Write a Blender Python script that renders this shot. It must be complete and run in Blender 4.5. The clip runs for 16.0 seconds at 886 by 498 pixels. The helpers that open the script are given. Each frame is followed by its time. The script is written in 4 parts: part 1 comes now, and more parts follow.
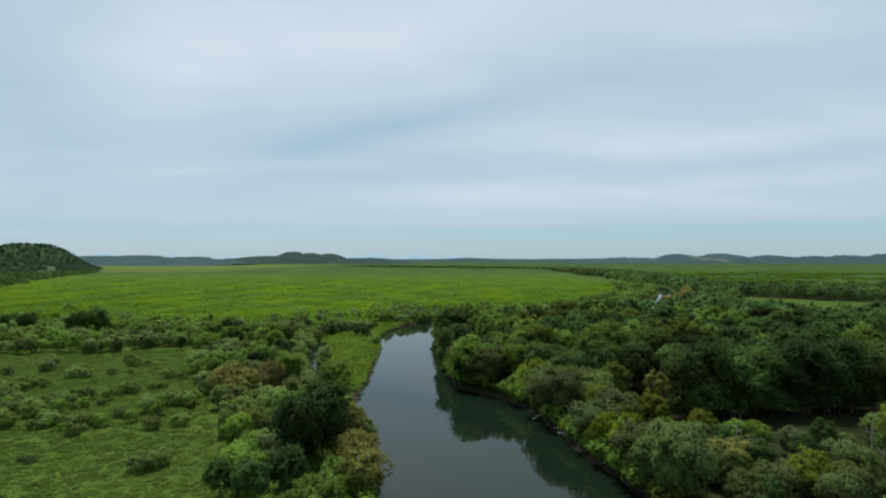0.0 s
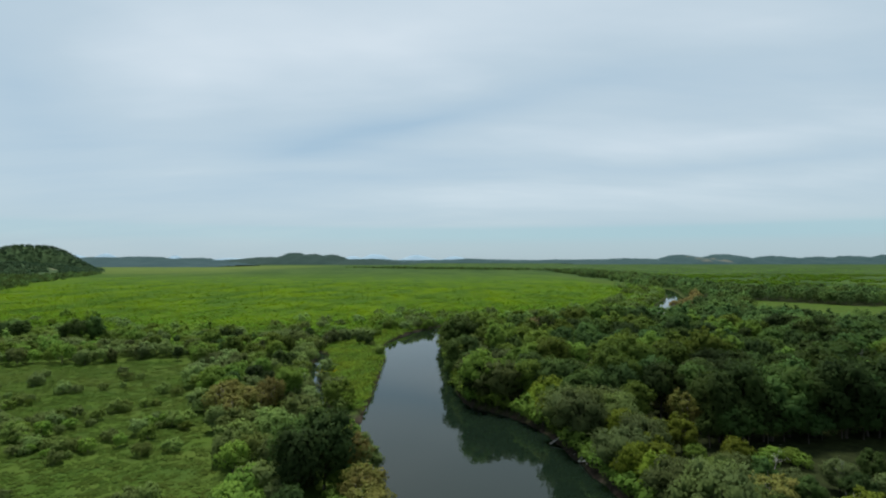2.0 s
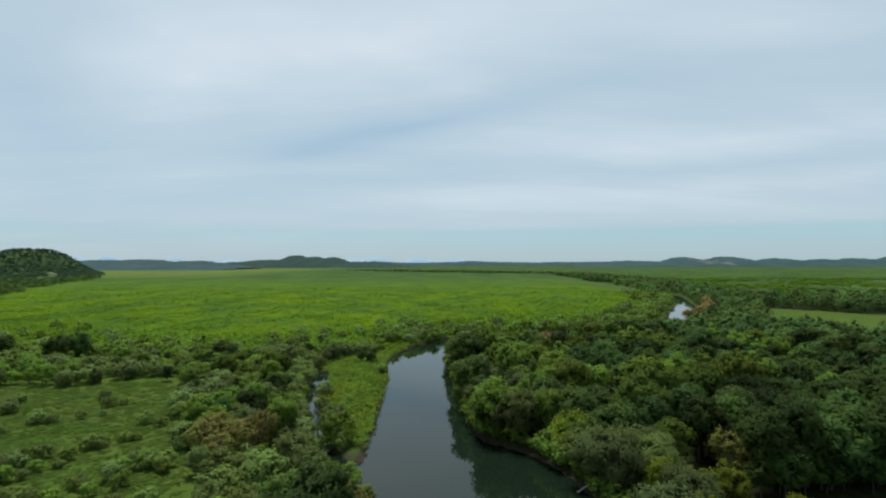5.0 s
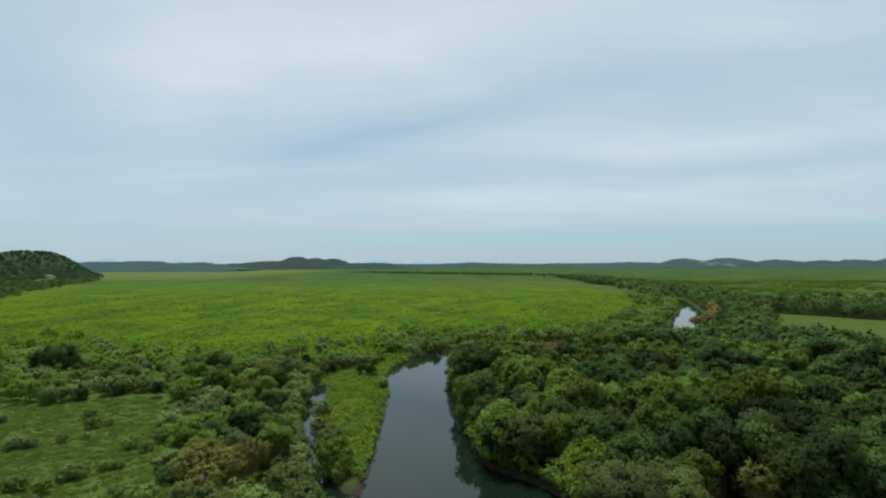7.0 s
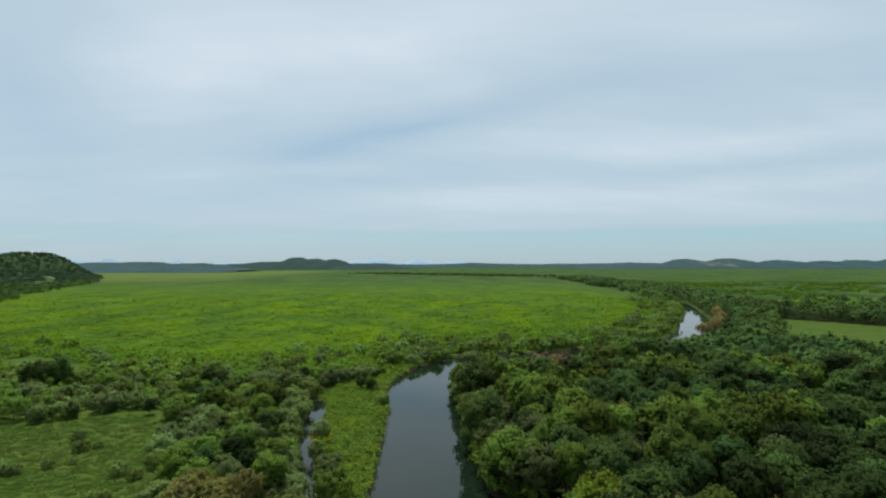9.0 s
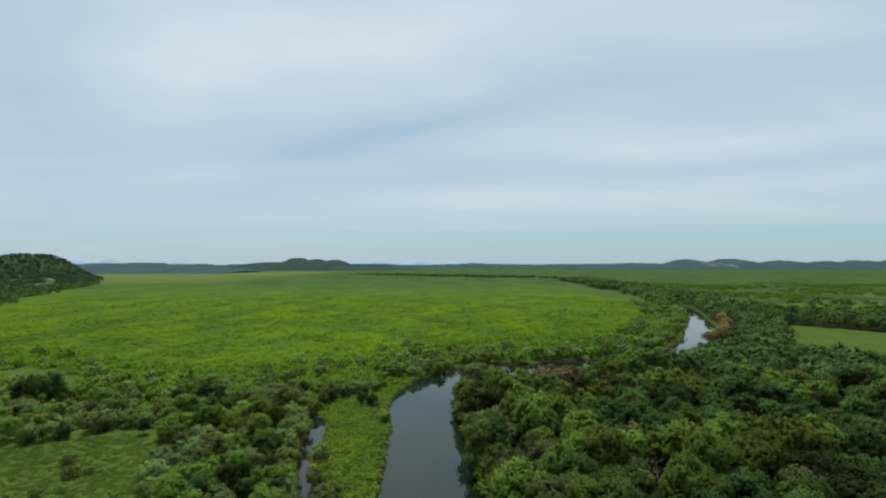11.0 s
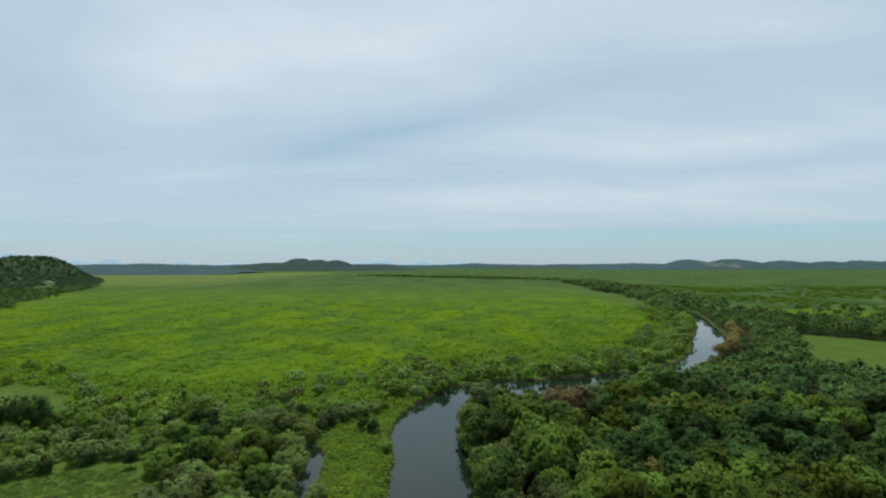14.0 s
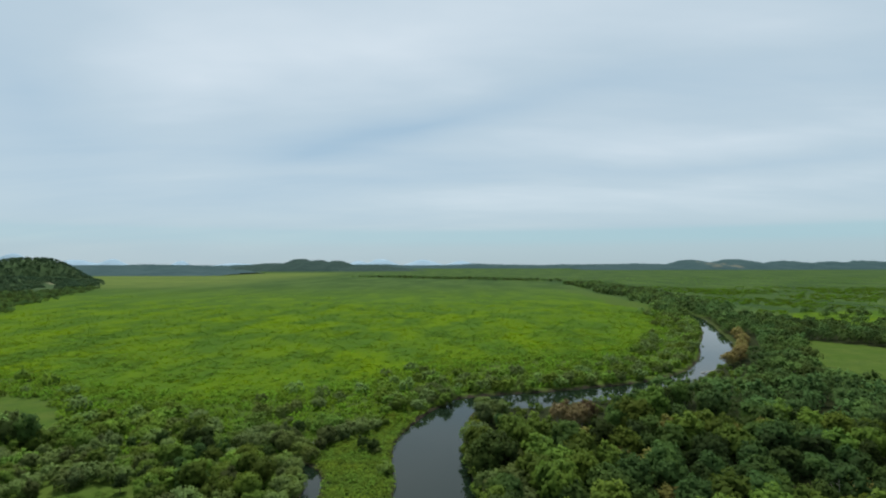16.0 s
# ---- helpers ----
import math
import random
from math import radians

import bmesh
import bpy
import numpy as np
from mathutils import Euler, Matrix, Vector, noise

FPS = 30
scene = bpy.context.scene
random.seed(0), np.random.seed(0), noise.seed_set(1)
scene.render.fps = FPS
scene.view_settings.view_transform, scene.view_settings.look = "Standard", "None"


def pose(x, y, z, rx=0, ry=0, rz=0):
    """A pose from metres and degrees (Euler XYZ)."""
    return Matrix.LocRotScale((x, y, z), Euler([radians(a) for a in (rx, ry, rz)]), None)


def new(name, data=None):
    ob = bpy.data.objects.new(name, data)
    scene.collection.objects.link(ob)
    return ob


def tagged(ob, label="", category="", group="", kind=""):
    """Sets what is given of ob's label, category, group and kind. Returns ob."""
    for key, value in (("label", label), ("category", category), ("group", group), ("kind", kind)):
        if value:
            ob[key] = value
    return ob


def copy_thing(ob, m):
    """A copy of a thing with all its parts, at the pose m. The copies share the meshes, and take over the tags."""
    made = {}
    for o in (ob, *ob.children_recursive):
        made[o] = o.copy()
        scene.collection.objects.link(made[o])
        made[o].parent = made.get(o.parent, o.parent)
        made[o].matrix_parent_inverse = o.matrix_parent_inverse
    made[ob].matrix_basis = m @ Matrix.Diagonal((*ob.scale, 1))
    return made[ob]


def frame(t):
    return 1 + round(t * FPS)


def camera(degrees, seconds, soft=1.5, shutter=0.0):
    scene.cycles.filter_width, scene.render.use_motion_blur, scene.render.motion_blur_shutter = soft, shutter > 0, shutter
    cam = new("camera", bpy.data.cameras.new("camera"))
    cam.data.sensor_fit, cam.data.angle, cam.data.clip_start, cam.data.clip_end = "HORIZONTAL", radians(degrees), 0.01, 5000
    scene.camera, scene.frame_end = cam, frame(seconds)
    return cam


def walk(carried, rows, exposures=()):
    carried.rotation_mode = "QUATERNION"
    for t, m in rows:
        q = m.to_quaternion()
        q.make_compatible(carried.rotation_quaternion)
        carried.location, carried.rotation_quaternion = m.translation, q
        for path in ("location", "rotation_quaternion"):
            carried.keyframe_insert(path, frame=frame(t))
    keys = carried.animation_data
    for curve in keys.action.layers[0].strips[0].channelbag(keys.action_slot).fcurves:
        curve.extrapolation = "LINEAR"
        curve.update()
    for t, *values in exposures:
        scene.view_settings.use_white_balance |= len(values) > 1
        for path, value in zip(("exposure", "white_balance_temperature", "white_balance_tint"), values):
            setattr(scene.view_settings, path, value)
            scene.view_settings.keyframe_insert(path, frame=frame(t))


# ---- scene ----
# ---------------------------------------------------------------- camera
cam = camera(80.0, 16.0, soft=2.1)
PATH = [
    (0.0, pose(-0.4, 3.5, 21.9, 91.15, -0.05, 0.0)),
    (3.5, pose(-2.2, 12.1, 24.6, 91.32, 0.0, 0.33)),
    (7.0, pose(-3.3, 21.2, 27.7, 91.58, 0.02, 0.42)),
    (11.5, pose(-4.4, 28.9, 33.8, 91.59, 0.04, 0.6)),
    (13.75, pose(-4.95, 33.4, 36.9, 91.56, 0.06, 0.71)),
    (16.0, pose(-5.45, 38.0, 40.0, 91.55, 0.10, 0.84)),
]
walk(cam, PATH)

# ---------------------------------------------------------------- world and sun
SUN_ELEVATION, SUN_ROTATION = radians(70), radians(-22)


def nodes_of(tree):
    tree.nodes.clear()

    def add(kind, **values):
        n = tree.nodes.new(kind)
        for key, value in values.items():
            if key in n.inputs:
                n.inputs[key].default_value = value
        return n

    return add, tree.links.new


def cloudy_world():
    w = bpy.data.worlds.new("cloudy_sky")
    scene.world = w
    w.use_nodes = True
    t = w.node_tree
    add, link = nodes_of(t)
    out, bg = add("ShaderNodeOutputWorld"), add("ShaderNodeBackground", Strength=1.0)
    link(bg.outputs[0], out.inputs[0])
    sky = add("ShaderNodeTexSky")
    sky.sky_type, sky.sun_disc = "NISHITA", False
    sky.sun_elevation, sky.sun_rotation = SUN_ELEVATION, SUN_ROTATION
    clear = add("ShaderNodeVectorMath", Scale=0.06)
    clear.operation = "SCALE"
    link(sky.outputs[0], clear.inputs[0])
    co = add("ShaderNodeTexCoord")
    sep = add("ShaderNodeSeparateXYZ")
    link(co.outputs["Generated"], sep.inputs[0])

    def maths(op, a, b=0.0, clamp=False):
        n = add("ShaderNodeMath")
        n.operation, n.use_clamp = op, clamp
        for slot, v in zip(n.inputs, (a, b)):
            if isinstance(v, (int, float)):
                slot.default_value = v
            else:
                link(v, slot)
        return n.outputs[0]

    # the layer of cloud, laid flat above the plain
    up = maths("ADD", maths("MAXIMUM", sep.outputs[2], 0.0), 0.16)
    flat = add("ShaderNodeCombineXYZ")
    link(maths("DIVIDE", sep.outputs[0], up), flat.inputs[0])
    link(maths("DIVIDE", sep.outputs[1], up), flat.inputs[1])
    turn = add("ShaderNodeMapping", Rotation=(0, 0, radians(-16)), Scale=(0.42, 1.0, 1.0), Location=(0.3, 0.15, 0))
    link(flat.outputs[0], turn.inputs[0])
    big = add("ShaderNodeTexNoise", Scale=0.9, Detail=5.0, Roughness=0.5, Distortion=0.6)
    fine = add("ShaderNodeTexNoise", Scale=3.0, Detail=4.0, Roughness=0.55, Distortion=0.3)
    link(turn.outputs[0], big.inputs["Vector"])
    link(turn.outputs[0], fine.inputs["Vector"])
    cover = maths("ADD", maths("MULTIPLY", big.outputs[0], 0.8), maths("MULTIPLY", fine.outputs[0], 0.27))
    cover = maths("ADD", cover, 0.20)
    cover = maths("SUBTRACT", cover, maths("MULTIPLY", maths("MAXIMUM", maths("SUBTRACT", 0.34, sep.outputs[2]), 0.0), 0.42))

    # long gaps of bluer sky and thicker white banks: way, width, height, lean, weight
    for x, z, half_w, half_h, lean, weight in CLOUDS:
        way = Vector((x, 1.0, z)).normalized()
        m = add("ShaderNodeMapping", Location=way, Rotation=(0, radians(-lean), 0), Scale=(half_w, 0.8, half_h))
        m.vector_type = "TEXTURE"
        link(co.outputs["Generated"], m.inputs[0])
        g = add("ShaderNodeTexGradient")
        g.gradient_type = "QUADRATIC_SPHERE"
        link(m.outputs[0], g.inputs[0])
        cover = maths("ADD", cover, maths("MULTIPLY", g.outputs[1], weight))
    ramp = add("ShaderNodeValToRGB")
    link(cover, ramp.inputs[0])
    e = ramp.color_ramp.elements
    e[0].position, e[0].color = 0.30, (0.345, 0.485, 0.60, 1)
    e[1].position, e[1].color = 1.0, (0.63, 0.715, 0.77, 1)
    mid = e.new(0.68)
    mid.color = (0.462, 0.575, 0.65, 1)
    # thinner and bluer towards the horizon, most in the north-east
    low = add("ShaderNodeValToRGB")
    link(sep.outputs[2], low.inputs[0])
    e = low.color_ramp.elements
    e[0].position, e[0].color = 0.0, (0.372, 0.492, 0.552, 1)
    e[1].position, e[1].color = 0.13, (0.42, 0.54, 0.63, 0)
    for place, colour in ((0.030, (0.356, 0.496, 0.568, 0.95)), (0.044, (0.326, 0.512, 0.590, 0.9)), (0.058, (0.322, 0.508, 0.586, 0.85)), (0.068, (0.39, 0.515, 0.592, 0.5))):
        band = e.new(place)
        band.color = colour
    side = add("ShaderNodeMapRange")
    link(sep.outputs[0], side.inputs[0])
    for k, v in enumerate((-0.45, 0.15, 0.6, 1.0)):
        side.inputs[1 + k].default_value = v
    mix = add("ShaderNodeMixRGB")
    link(maths("MULTIPLY", low.outputs[1], side.outputs[0]), mix.inputs[0])
    link(ramp.outputs[0], mix.inputs[1])
    link(low.outputs[0], mix.inputs[2])
    last = add("ShaderNodeMixRGB", Fac=0.985)
    link(clear.outputs[0], last.inputs[1])
    link(mix.outputs[0], last.inputs[2])
    link(last.outputs[0], bg.inputs[0])


CLOUDS = [
    (-0.05, 0.262, 0.60, 0.055, 11, -0.42),
    (-0.26, 0.215, 0.26, 0.06, 17, -0.22),
    (0.50, 0.37, 0.55, 0.065, 3, -0.04),
    (0.62, 0.46, 0.45, 0.10, -16, 0.14),
    (-0.82, 0.34, 0.22, 0.40, 10, -0.26),
    (0.58, 0.184, 0.60, 0.036, 0, -0.20),
    (0.55, 0.232, 0.65, 0.05, 0, 0.14),
    (0.50, 0.140, 0.70, 0.04, 0, 0.10),
    (-0.09, 0.43, 0.75, 0.20, 5, 0.28),
    (-0.49, 0.355, 0.36, 0.17, 20, 0.22),
    (-0.62, 0.12, 0.7, 0.12, 0, -0.02),
    (-0.20, 0.16, 0.6, 0.06, 5, -0.10),
]
cloudy_world()
sun = new("sun", bpy.data.lights.new("sun", "SUN"))
sun.data.energy, sun.data.angle, sun.data.color = 4.8, radians(16), (1.0, 0.97, 0.90)
sun.matrix_world = pose(0, 0, 60, -20, 0, 22)


# ---------------------------------------------------------------- materials
def material(name):
    m = bpy.data.materials.new(name)
    m.use_nodes = True
    add, link = nodes_of(m.node_tree)
    out = add("ShaderNodeOutputMaterial")
    return m, add, link, out


def leaf_material(name, dark, light, warm, patch=0.09, clear=0.45, massed=False, vary=(0.6, 1.4), red=0.90, spread=(0.4, 0.72), stretch=1.0):
    """Foliage: leaf by leaf, plant by plant and patch by patch a little different; massed plants carry their own chance number."""
    dark, light, warm = ((0.98 * red * c[0], 0.98 * c[1], 0.98 * c[2]) for c in (dark, light, warm))
    m, add, link, out = material(name)
    geo, info, co = add("ShaderNodeNewGeometry"), add("ShaderNodeObjectInfo"), add("ShaderNodeTexCoord")
    spot = add("ShaderNodeTexNoise", Scale=patch, Detail=2.0)
    flat = add("ShaderNodeMapping", Scale=(1.0, stretch, 1.0))
    link(geo.outputs["Position"], flat.inputs[0])
    link(flat.outputs[0], spot.inputs["Vector"])
    base = add("ShaderNodeMixRGB", Color1=(*dark, 1), Color2=(*light, 1))
    soft = add("ShaderNodeMapRange")
    soft.inputs[3].default_value, soft.inputs[4].default_value = 0.32, 0.68
    link(geo.outputs["Random Per Island"], soft.inputs[0])
    link(soft.outputs[0], base.inputs[0])
    ramp = add("ShaderNodeMapRange")
    link(spot.outputs[0], ramp.inputs[0])
    ramp.inputs[1].default_value, ramp.inputs[2].default_value, ramp.inputs[4].default_value = *spread, 0.8
    tint = add("ShaderNodeMixRGB", Color2=(*warm, 1))
    link(ramp.outputs[0], tint.inputs[0])
    link(base.outputs[0], tint.inputs[1])
    hsv = add("ShaderNodeHueSaturation")
    own = add("ShaderNodeAttribute")
    own.attribute_name = "kin"
    chance = own.outputs["Fac"] if massed else info.outputs["Random"]
    for slot, lo, hi in (("Hue", 0.478, 0.502), ("Value", *vary)):
        r = add("ShaderNodeMapRange")
        r.inputs[3].default_value, r.inputs[4].default_value = lo, hi
        link(chance, r.inputs[0])
        link(r.outputs[0], hsv.inputs[slot])
    link(tint.outputs[0], hsv.inputs["Color"])
    p = add("ShaderNodeBsdfPrincipled", Roughness=0.75)
    p.inputs["Specular IOR Level"].default_value = 0.02 if massed else 0.06
    tr = add("ShaderNodeBsdfTranslucent")
    link(hsv.outputs[0], p.inputs["Base Color"])
    link(hsv.outputs[0], tr.inputs[0])
    mix = add("ShaderNodeMixShader", Fac=clear)
    link(p.outputs[0], mix.inputs[1])
    link(tr.outputs[0], mix.inputs[2])
    link(mix.outputs[0], out.inputs[0])
    return m


def bark_material(name, dark, light):
    m, add, link, out = material(name)
    geo = add("ShaderNodeNewGeometry")
    n = add("ShaderNodeTexNoise", Scale=3.0, Detail=5.0, Roughness=0.7)
    link(geo.outputs["Position"], n.inputs["Vector"])
    mix = add("ShaderNodeMixRGB", Color1=(*dark, 1), Color2=(*light, 1))
    link(n.outputs[0], mix.inputs[0])
    p = add("ShaderNodeBsdfPrincipled", Roughness=0.85)
    link(mix.outputs[0], p.inputs["Base Color"])
    b = add("ShaderNodeBump", Strength=0.6, Distance=0.03)
    link(n.outputs[0], b.inputs["Height"])
    link(b.outputs[0], p.inputs["Normal"])
    link(p.outputs[0], out.inputs[0])
    return m


ALDER = leaf_material("alder_leaves", (0.025, 0.052, 0.017), (0.057, 0.100, 0.026), (0.080, 0.126, 0.025), vary=(0.44, 1.34))
ASH = leaf_material("ash_leaves", (0.050, 0.090, 0.016), (0.092, 0.147, 0.024), (0.120, 0.168, 0.022), vary=(0.62, 1.55))
WILLOW = leaf_material("willow_leaves", (0.066, 0.100, 0.036), (0.106, 0.145, 0.051), (0.112, 0.158, 0.034), red=0.96, vary=(0.55, 1.35))
YELLOW = leaf_material("yellowing_leaves", (0.090, 0.132, 0.013), (0.146, 0.198, 0.020), (0.140, 0.158, 0.024))
BROWN = leaf_material("withered_leaves", (0.138, 0.122, 0.036), (0.215, 0.190, 0.050), (0.135, 0.165, 0.034), patch=0.3)
RUSSET = leaf_material("russet_leaves", (0.135, 0.090, 0.048), (0.195, 0.134, 0.070), (0.150, 0.128, 0.050))
TAN = leaf_material("tan_leaves", (0.165, 0.130, 0.044), (0.240, 0.190, 0.064), (0.180, 0.176, 0.046))
SALLOW_SHRUB = leaf_material("shrub_leaves", (0.090, 0.138, 0.044), (0.140, 0.196, 0.064), (0.136, 0.204, 0.036), red=0.96)
THICKET = leaf_material("thicket_leaves", (0.074, 0.132, 0.022), (0.120, 0.200, 0.034), (0.146, 0.214, 0.028))
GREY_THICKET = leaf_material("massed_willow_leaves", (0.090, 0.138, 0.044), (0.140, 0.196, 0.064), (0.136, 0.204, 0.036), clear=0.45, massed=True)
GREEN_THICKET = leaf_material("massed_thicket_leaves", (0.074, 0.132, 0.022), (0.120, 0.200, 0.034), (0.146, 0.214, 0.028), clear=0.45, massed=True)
WOODS = leaf_material("far_wood_leaves", (0.044, 0.084, 0.028), (0.076, 0.130, 0.040), (0.102, 0.150, 0.034), patch=0.05, clear=0.45, massed=True, vary=(0.5, 1.4))
SCRUB = leaf_material("scrub_leaves", (0.074, 0.152, 0.014), (0.106, 0.194, 0.020), (0.120, 0.210, 0.012), patch=0.03, clear=0.45, massed=True, vary=(0.75, 1.2))
MARSH = leaf_material("far_marsh_scrub", (0.066, 0.128, 0.022), (0.086, 0.154, 0.026), (0.098, 0.164, 0.020), patch=0.012, clear=0.45, massed=True, vary=(0.85, 1.15), stretch=0.4)
# hill wood: leaf green bluer than nearer woods, haze tinted into it
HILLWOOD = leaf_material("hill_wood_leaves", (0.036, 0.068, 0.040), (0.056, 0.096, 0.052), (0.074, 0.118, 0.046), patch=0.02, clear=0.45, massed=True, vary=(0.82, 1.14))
REED = leaf_material("reed_blades", (0.080, 0.156, 0.022), (0.134, 0.222, 0.029), (0.162, 0.222, 0.020), patch=0.16, clear=0.45, massed=True, vary=(0.55, 1.3), red=0.92)
PLAIN_REED = leaf_material("plain_reed_blades", (0.084, 0.150, 0.003), (0.116, 0.182, 0.003), (0.036, 0.088, 0.012), patch=0.045, clear=0.45, massed=True, vary=(0.93, 1.07), red=0.87, spread=(0.43, 0.58), stretch=0.45)
SEDGE = leaf_material("sedge_blades", (0.050, 0.092, 0.014), (0.068, 0.116, 0.019), (0.086, 0.114, 0.022), patch=0.06, clear=0.45, massed=True, vary=(0.85, 1.15))
FLOWER = leaf_material("flower_heads", (0.32, 0.30, 0.01), (0.46, 0.42, 0.02), (0.40, 0.36, 0.02), massed=True)
BARK = bark_material("bark", (0.030, 0.025, 0.020), (0.085, 0.074, 0.062))
DEADWOOD = bark_material("bleached_wood", (0.22, 0.21, 0.19), (0.48, 0.46, 0.42))
GREYTWIG = bark_material("grey_twigs", (0.12, 0.11, 0.095), (0.27, 0.25, 0.22))


def ground_material():
    """Marsh: sedge and reed meadow, the yellow-green plain, floor under woods darkened for their shade, mud at the
    water.
    """
    m, add, link, out = material("marsh_ground")
    geo = add("ShaderNodeNewGeometry")

    def attribute(name):
        a = add("ShaderNodeAttribute")
        a.attribute_name = name
        return a.outputs["Fac"]

    def noise_at(scale, detail=3.0, lo=0.35, hi=0.65, stretch=None):
        n = add("ShaderNodeTexNoise", Scale=scale, Detail=detail, Roughness=0.6)
        src = geo.outputs["Position"]
        if stretch:
            mp = add("ShaderNodeMapping", Scale=stretch)
            link(src, mp.inputs[0])
            src = mp.outputs[0]
        link(src, n.inputs["Vector"])
        r = add("ShaderNodeMapRange")
        r.inputs[1].default_value, r.inputs[2].default_value = lo, hi
        link(n.outputs[0], r.inputs[0])
        return r.outputs[0]

    def mixed(fac, a, b):
        n = add("ShaderNodeMixRGB")
        for slot, v in zip(n.inputs, (fac, a, b)):
            if isinstance(v, tuple):
                slot.default_value = (*(0.8 * c for c in v), 1)
            elif isinstance(v, float):
                slot.default_value = v
            else:
                link(v, slot)
        return n.outputs[0]

    def times(a, b):
        n = add("ShaderNodeMath")
        n.operation = "MULTIPLY"
        for slot, v in zip(n.inputs, (a, b)):
            if isinstance(v, float):
                slot.default_value = v
            else:
                link(v, slot)
        return n.outputs[0]

    meadow = mixed(noise_at(1.6, 5), (0.044, 0.084, 0.012), (0.060, 0.106, 0.016))
    meadow = mixed(times(noise_at(0.09, 5), 0.55), meadow, (0.088, 0.116, 0.026))
    meadow = mixed(times(noise_at(0.22, 5, 0.45, 0.65), 0.5), meadow, (0.032, 0.066, 0.014))
    plain = mixed(noise_at(0.55, 6, 0.3, 0.7), (0.071, 0.131, 0.003), (0.100, 0.163, 0.003))
    plain = mixed(times(noise_at(0.045, 5, 0.43, 0.58, (1, 0.45, 1)), 0.8), plain, (0.034, 0.082, 0.010))
    plain = mixed(times(noise_at(0.013, 3, 0.42, 0.62), 0.65), plain, (0.052, 0.108, 0.012))
    # far marsh: own dull green, with distance haze mixed into the colour
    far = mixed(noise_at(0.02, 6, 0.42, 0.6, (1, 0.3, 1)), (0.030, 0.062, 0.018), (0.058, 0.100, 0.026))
    # woodland soil, its colour darkened further to deepen the shade under trees
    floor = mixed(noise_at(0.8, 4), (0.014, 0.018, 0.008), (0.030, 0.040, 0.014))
    mud = mixed(noise_at(2.0, 5), (0.016, 0.013, 0.010), (0.056, 0.046, 0.035))
    pale = mixed(noise_at(0.03, 4), (0.085, 0.130, 0.026), (0.125, 0.160, 0.040))
    c = mixed(attribute("plain"), meadow, plain)
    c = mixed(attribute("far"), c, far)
    c = mixed(attribute("pale"), c, pale)
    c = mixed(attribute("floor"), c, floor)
    c = mixed(attribute("mud"), c, mud)
    p = add("ShaderNodeBsdfPrincipled", Roughness=0.9)
    p.inputs["Specular IOR Level"].default_value = 0.02
    link(c, p.inputs["Base Color"])
    b = add("ShaderNodeBump", Strength=0.15, Distance=0.3)
    link(noise_at(1.1, 6, 0.2, 0.8), b.inputs["Height"])
    link(b.outputs[0], p.inputs["Normal"])
    link(p.outputs[0], out.inputs[0])
    return m


def water_material():
    m, add, link, out = material("river_water")
    geo = add("ShaderNodeNewGeometry")
    n = add("ShaderNodeTexNoise", Scale=0.7, Detail=3.0, Roughness=0.5)
    link(geo.outputs["Position"], n.inputs["Vector"])
    b = add("ShaderNodeBump", Strength=0.12, Distance=0.05)
    link(n.outputs[0], b.inputs["Height"])
    p = add("ShaderNodeBsdfPrincipled", Roughness=0.035, IOR=1.33)
    p.inputs["Base Color"].default_value = (0.006, 0.012, 0.0072, 1)
    link(b.outputs[0], p.inputs["Normal"])
    link(p.outputs[0], out.inputs[0])
    return m


def hill_material(name, a, b, scale=0.03, bare=0.0):
    m, add, link, out = material(name)
    geo = add("ShaderNodeNewGeometry")
    n = add("ShaderNodeTexNoise", Scale=scale, Detail=6.0, Roughness=0.65)
    link(geo.outputs["Position"], n.inputs["Vector"])
    r = add("ShaderNodeMapRange")
    r.inputs[1].default_value, r.inputs[2].default_value = 0.35, 0.65
    link(n.outputs[0], r.inputs[0])
    mix = add("ShaderNodeMixRGB", Color1=(*a, 1), Color2=(*b, 1))
    link(r.outputs[0], mix.inputs[0])
    col = mix.outputs[0]
    if bare:
        at = add("ShaderNodeAttribute")
        at.attribute_name = "bare"
        over = add("ShaderNodeMixRGB", Color2=(0.23, 0.20, 0.13, 1))
        link(at.outputs["Fac"], over.inputs[0])
        link(col, over.inputs[1])
        col = over.outputs[0]
    p = add("ShaderNodeBsdfPrincipled", Roughness=0.95)
    p.inputs["Specular IOR Level"].default_value = 0.1
    link(col, p.inputs["Base Color"])
    bump = add("ShaderNodeBump", Strength=0.8, Distance=4.0)
    link(n.outputs[0], bump.inputs["Height"])
    link(bump.outputs[0], p.inputs["Normal"])
    link(p.outputs[0], out.inputs[0])
    return m


GROUND, WATER = ground_material(), water_material()
# distance haze is put into the bluish base colours of these three
HILL = hill_material("hazed_wooded_hill", (0.010, 0.027, 0.023), (0.019, 0.041, 0.033), bare=1.0)
RIDGE = hill_material("hazed_ridge", (0.018, 0.043, 0.046), (0.031, 0.060, 0.061), 0.012, bare=1.0)
HAZE_BLUE = hill_material("hazed_mountains", (0.21, 0.30, 0.37), (0.235, 0.325, 0.395), 0.004)


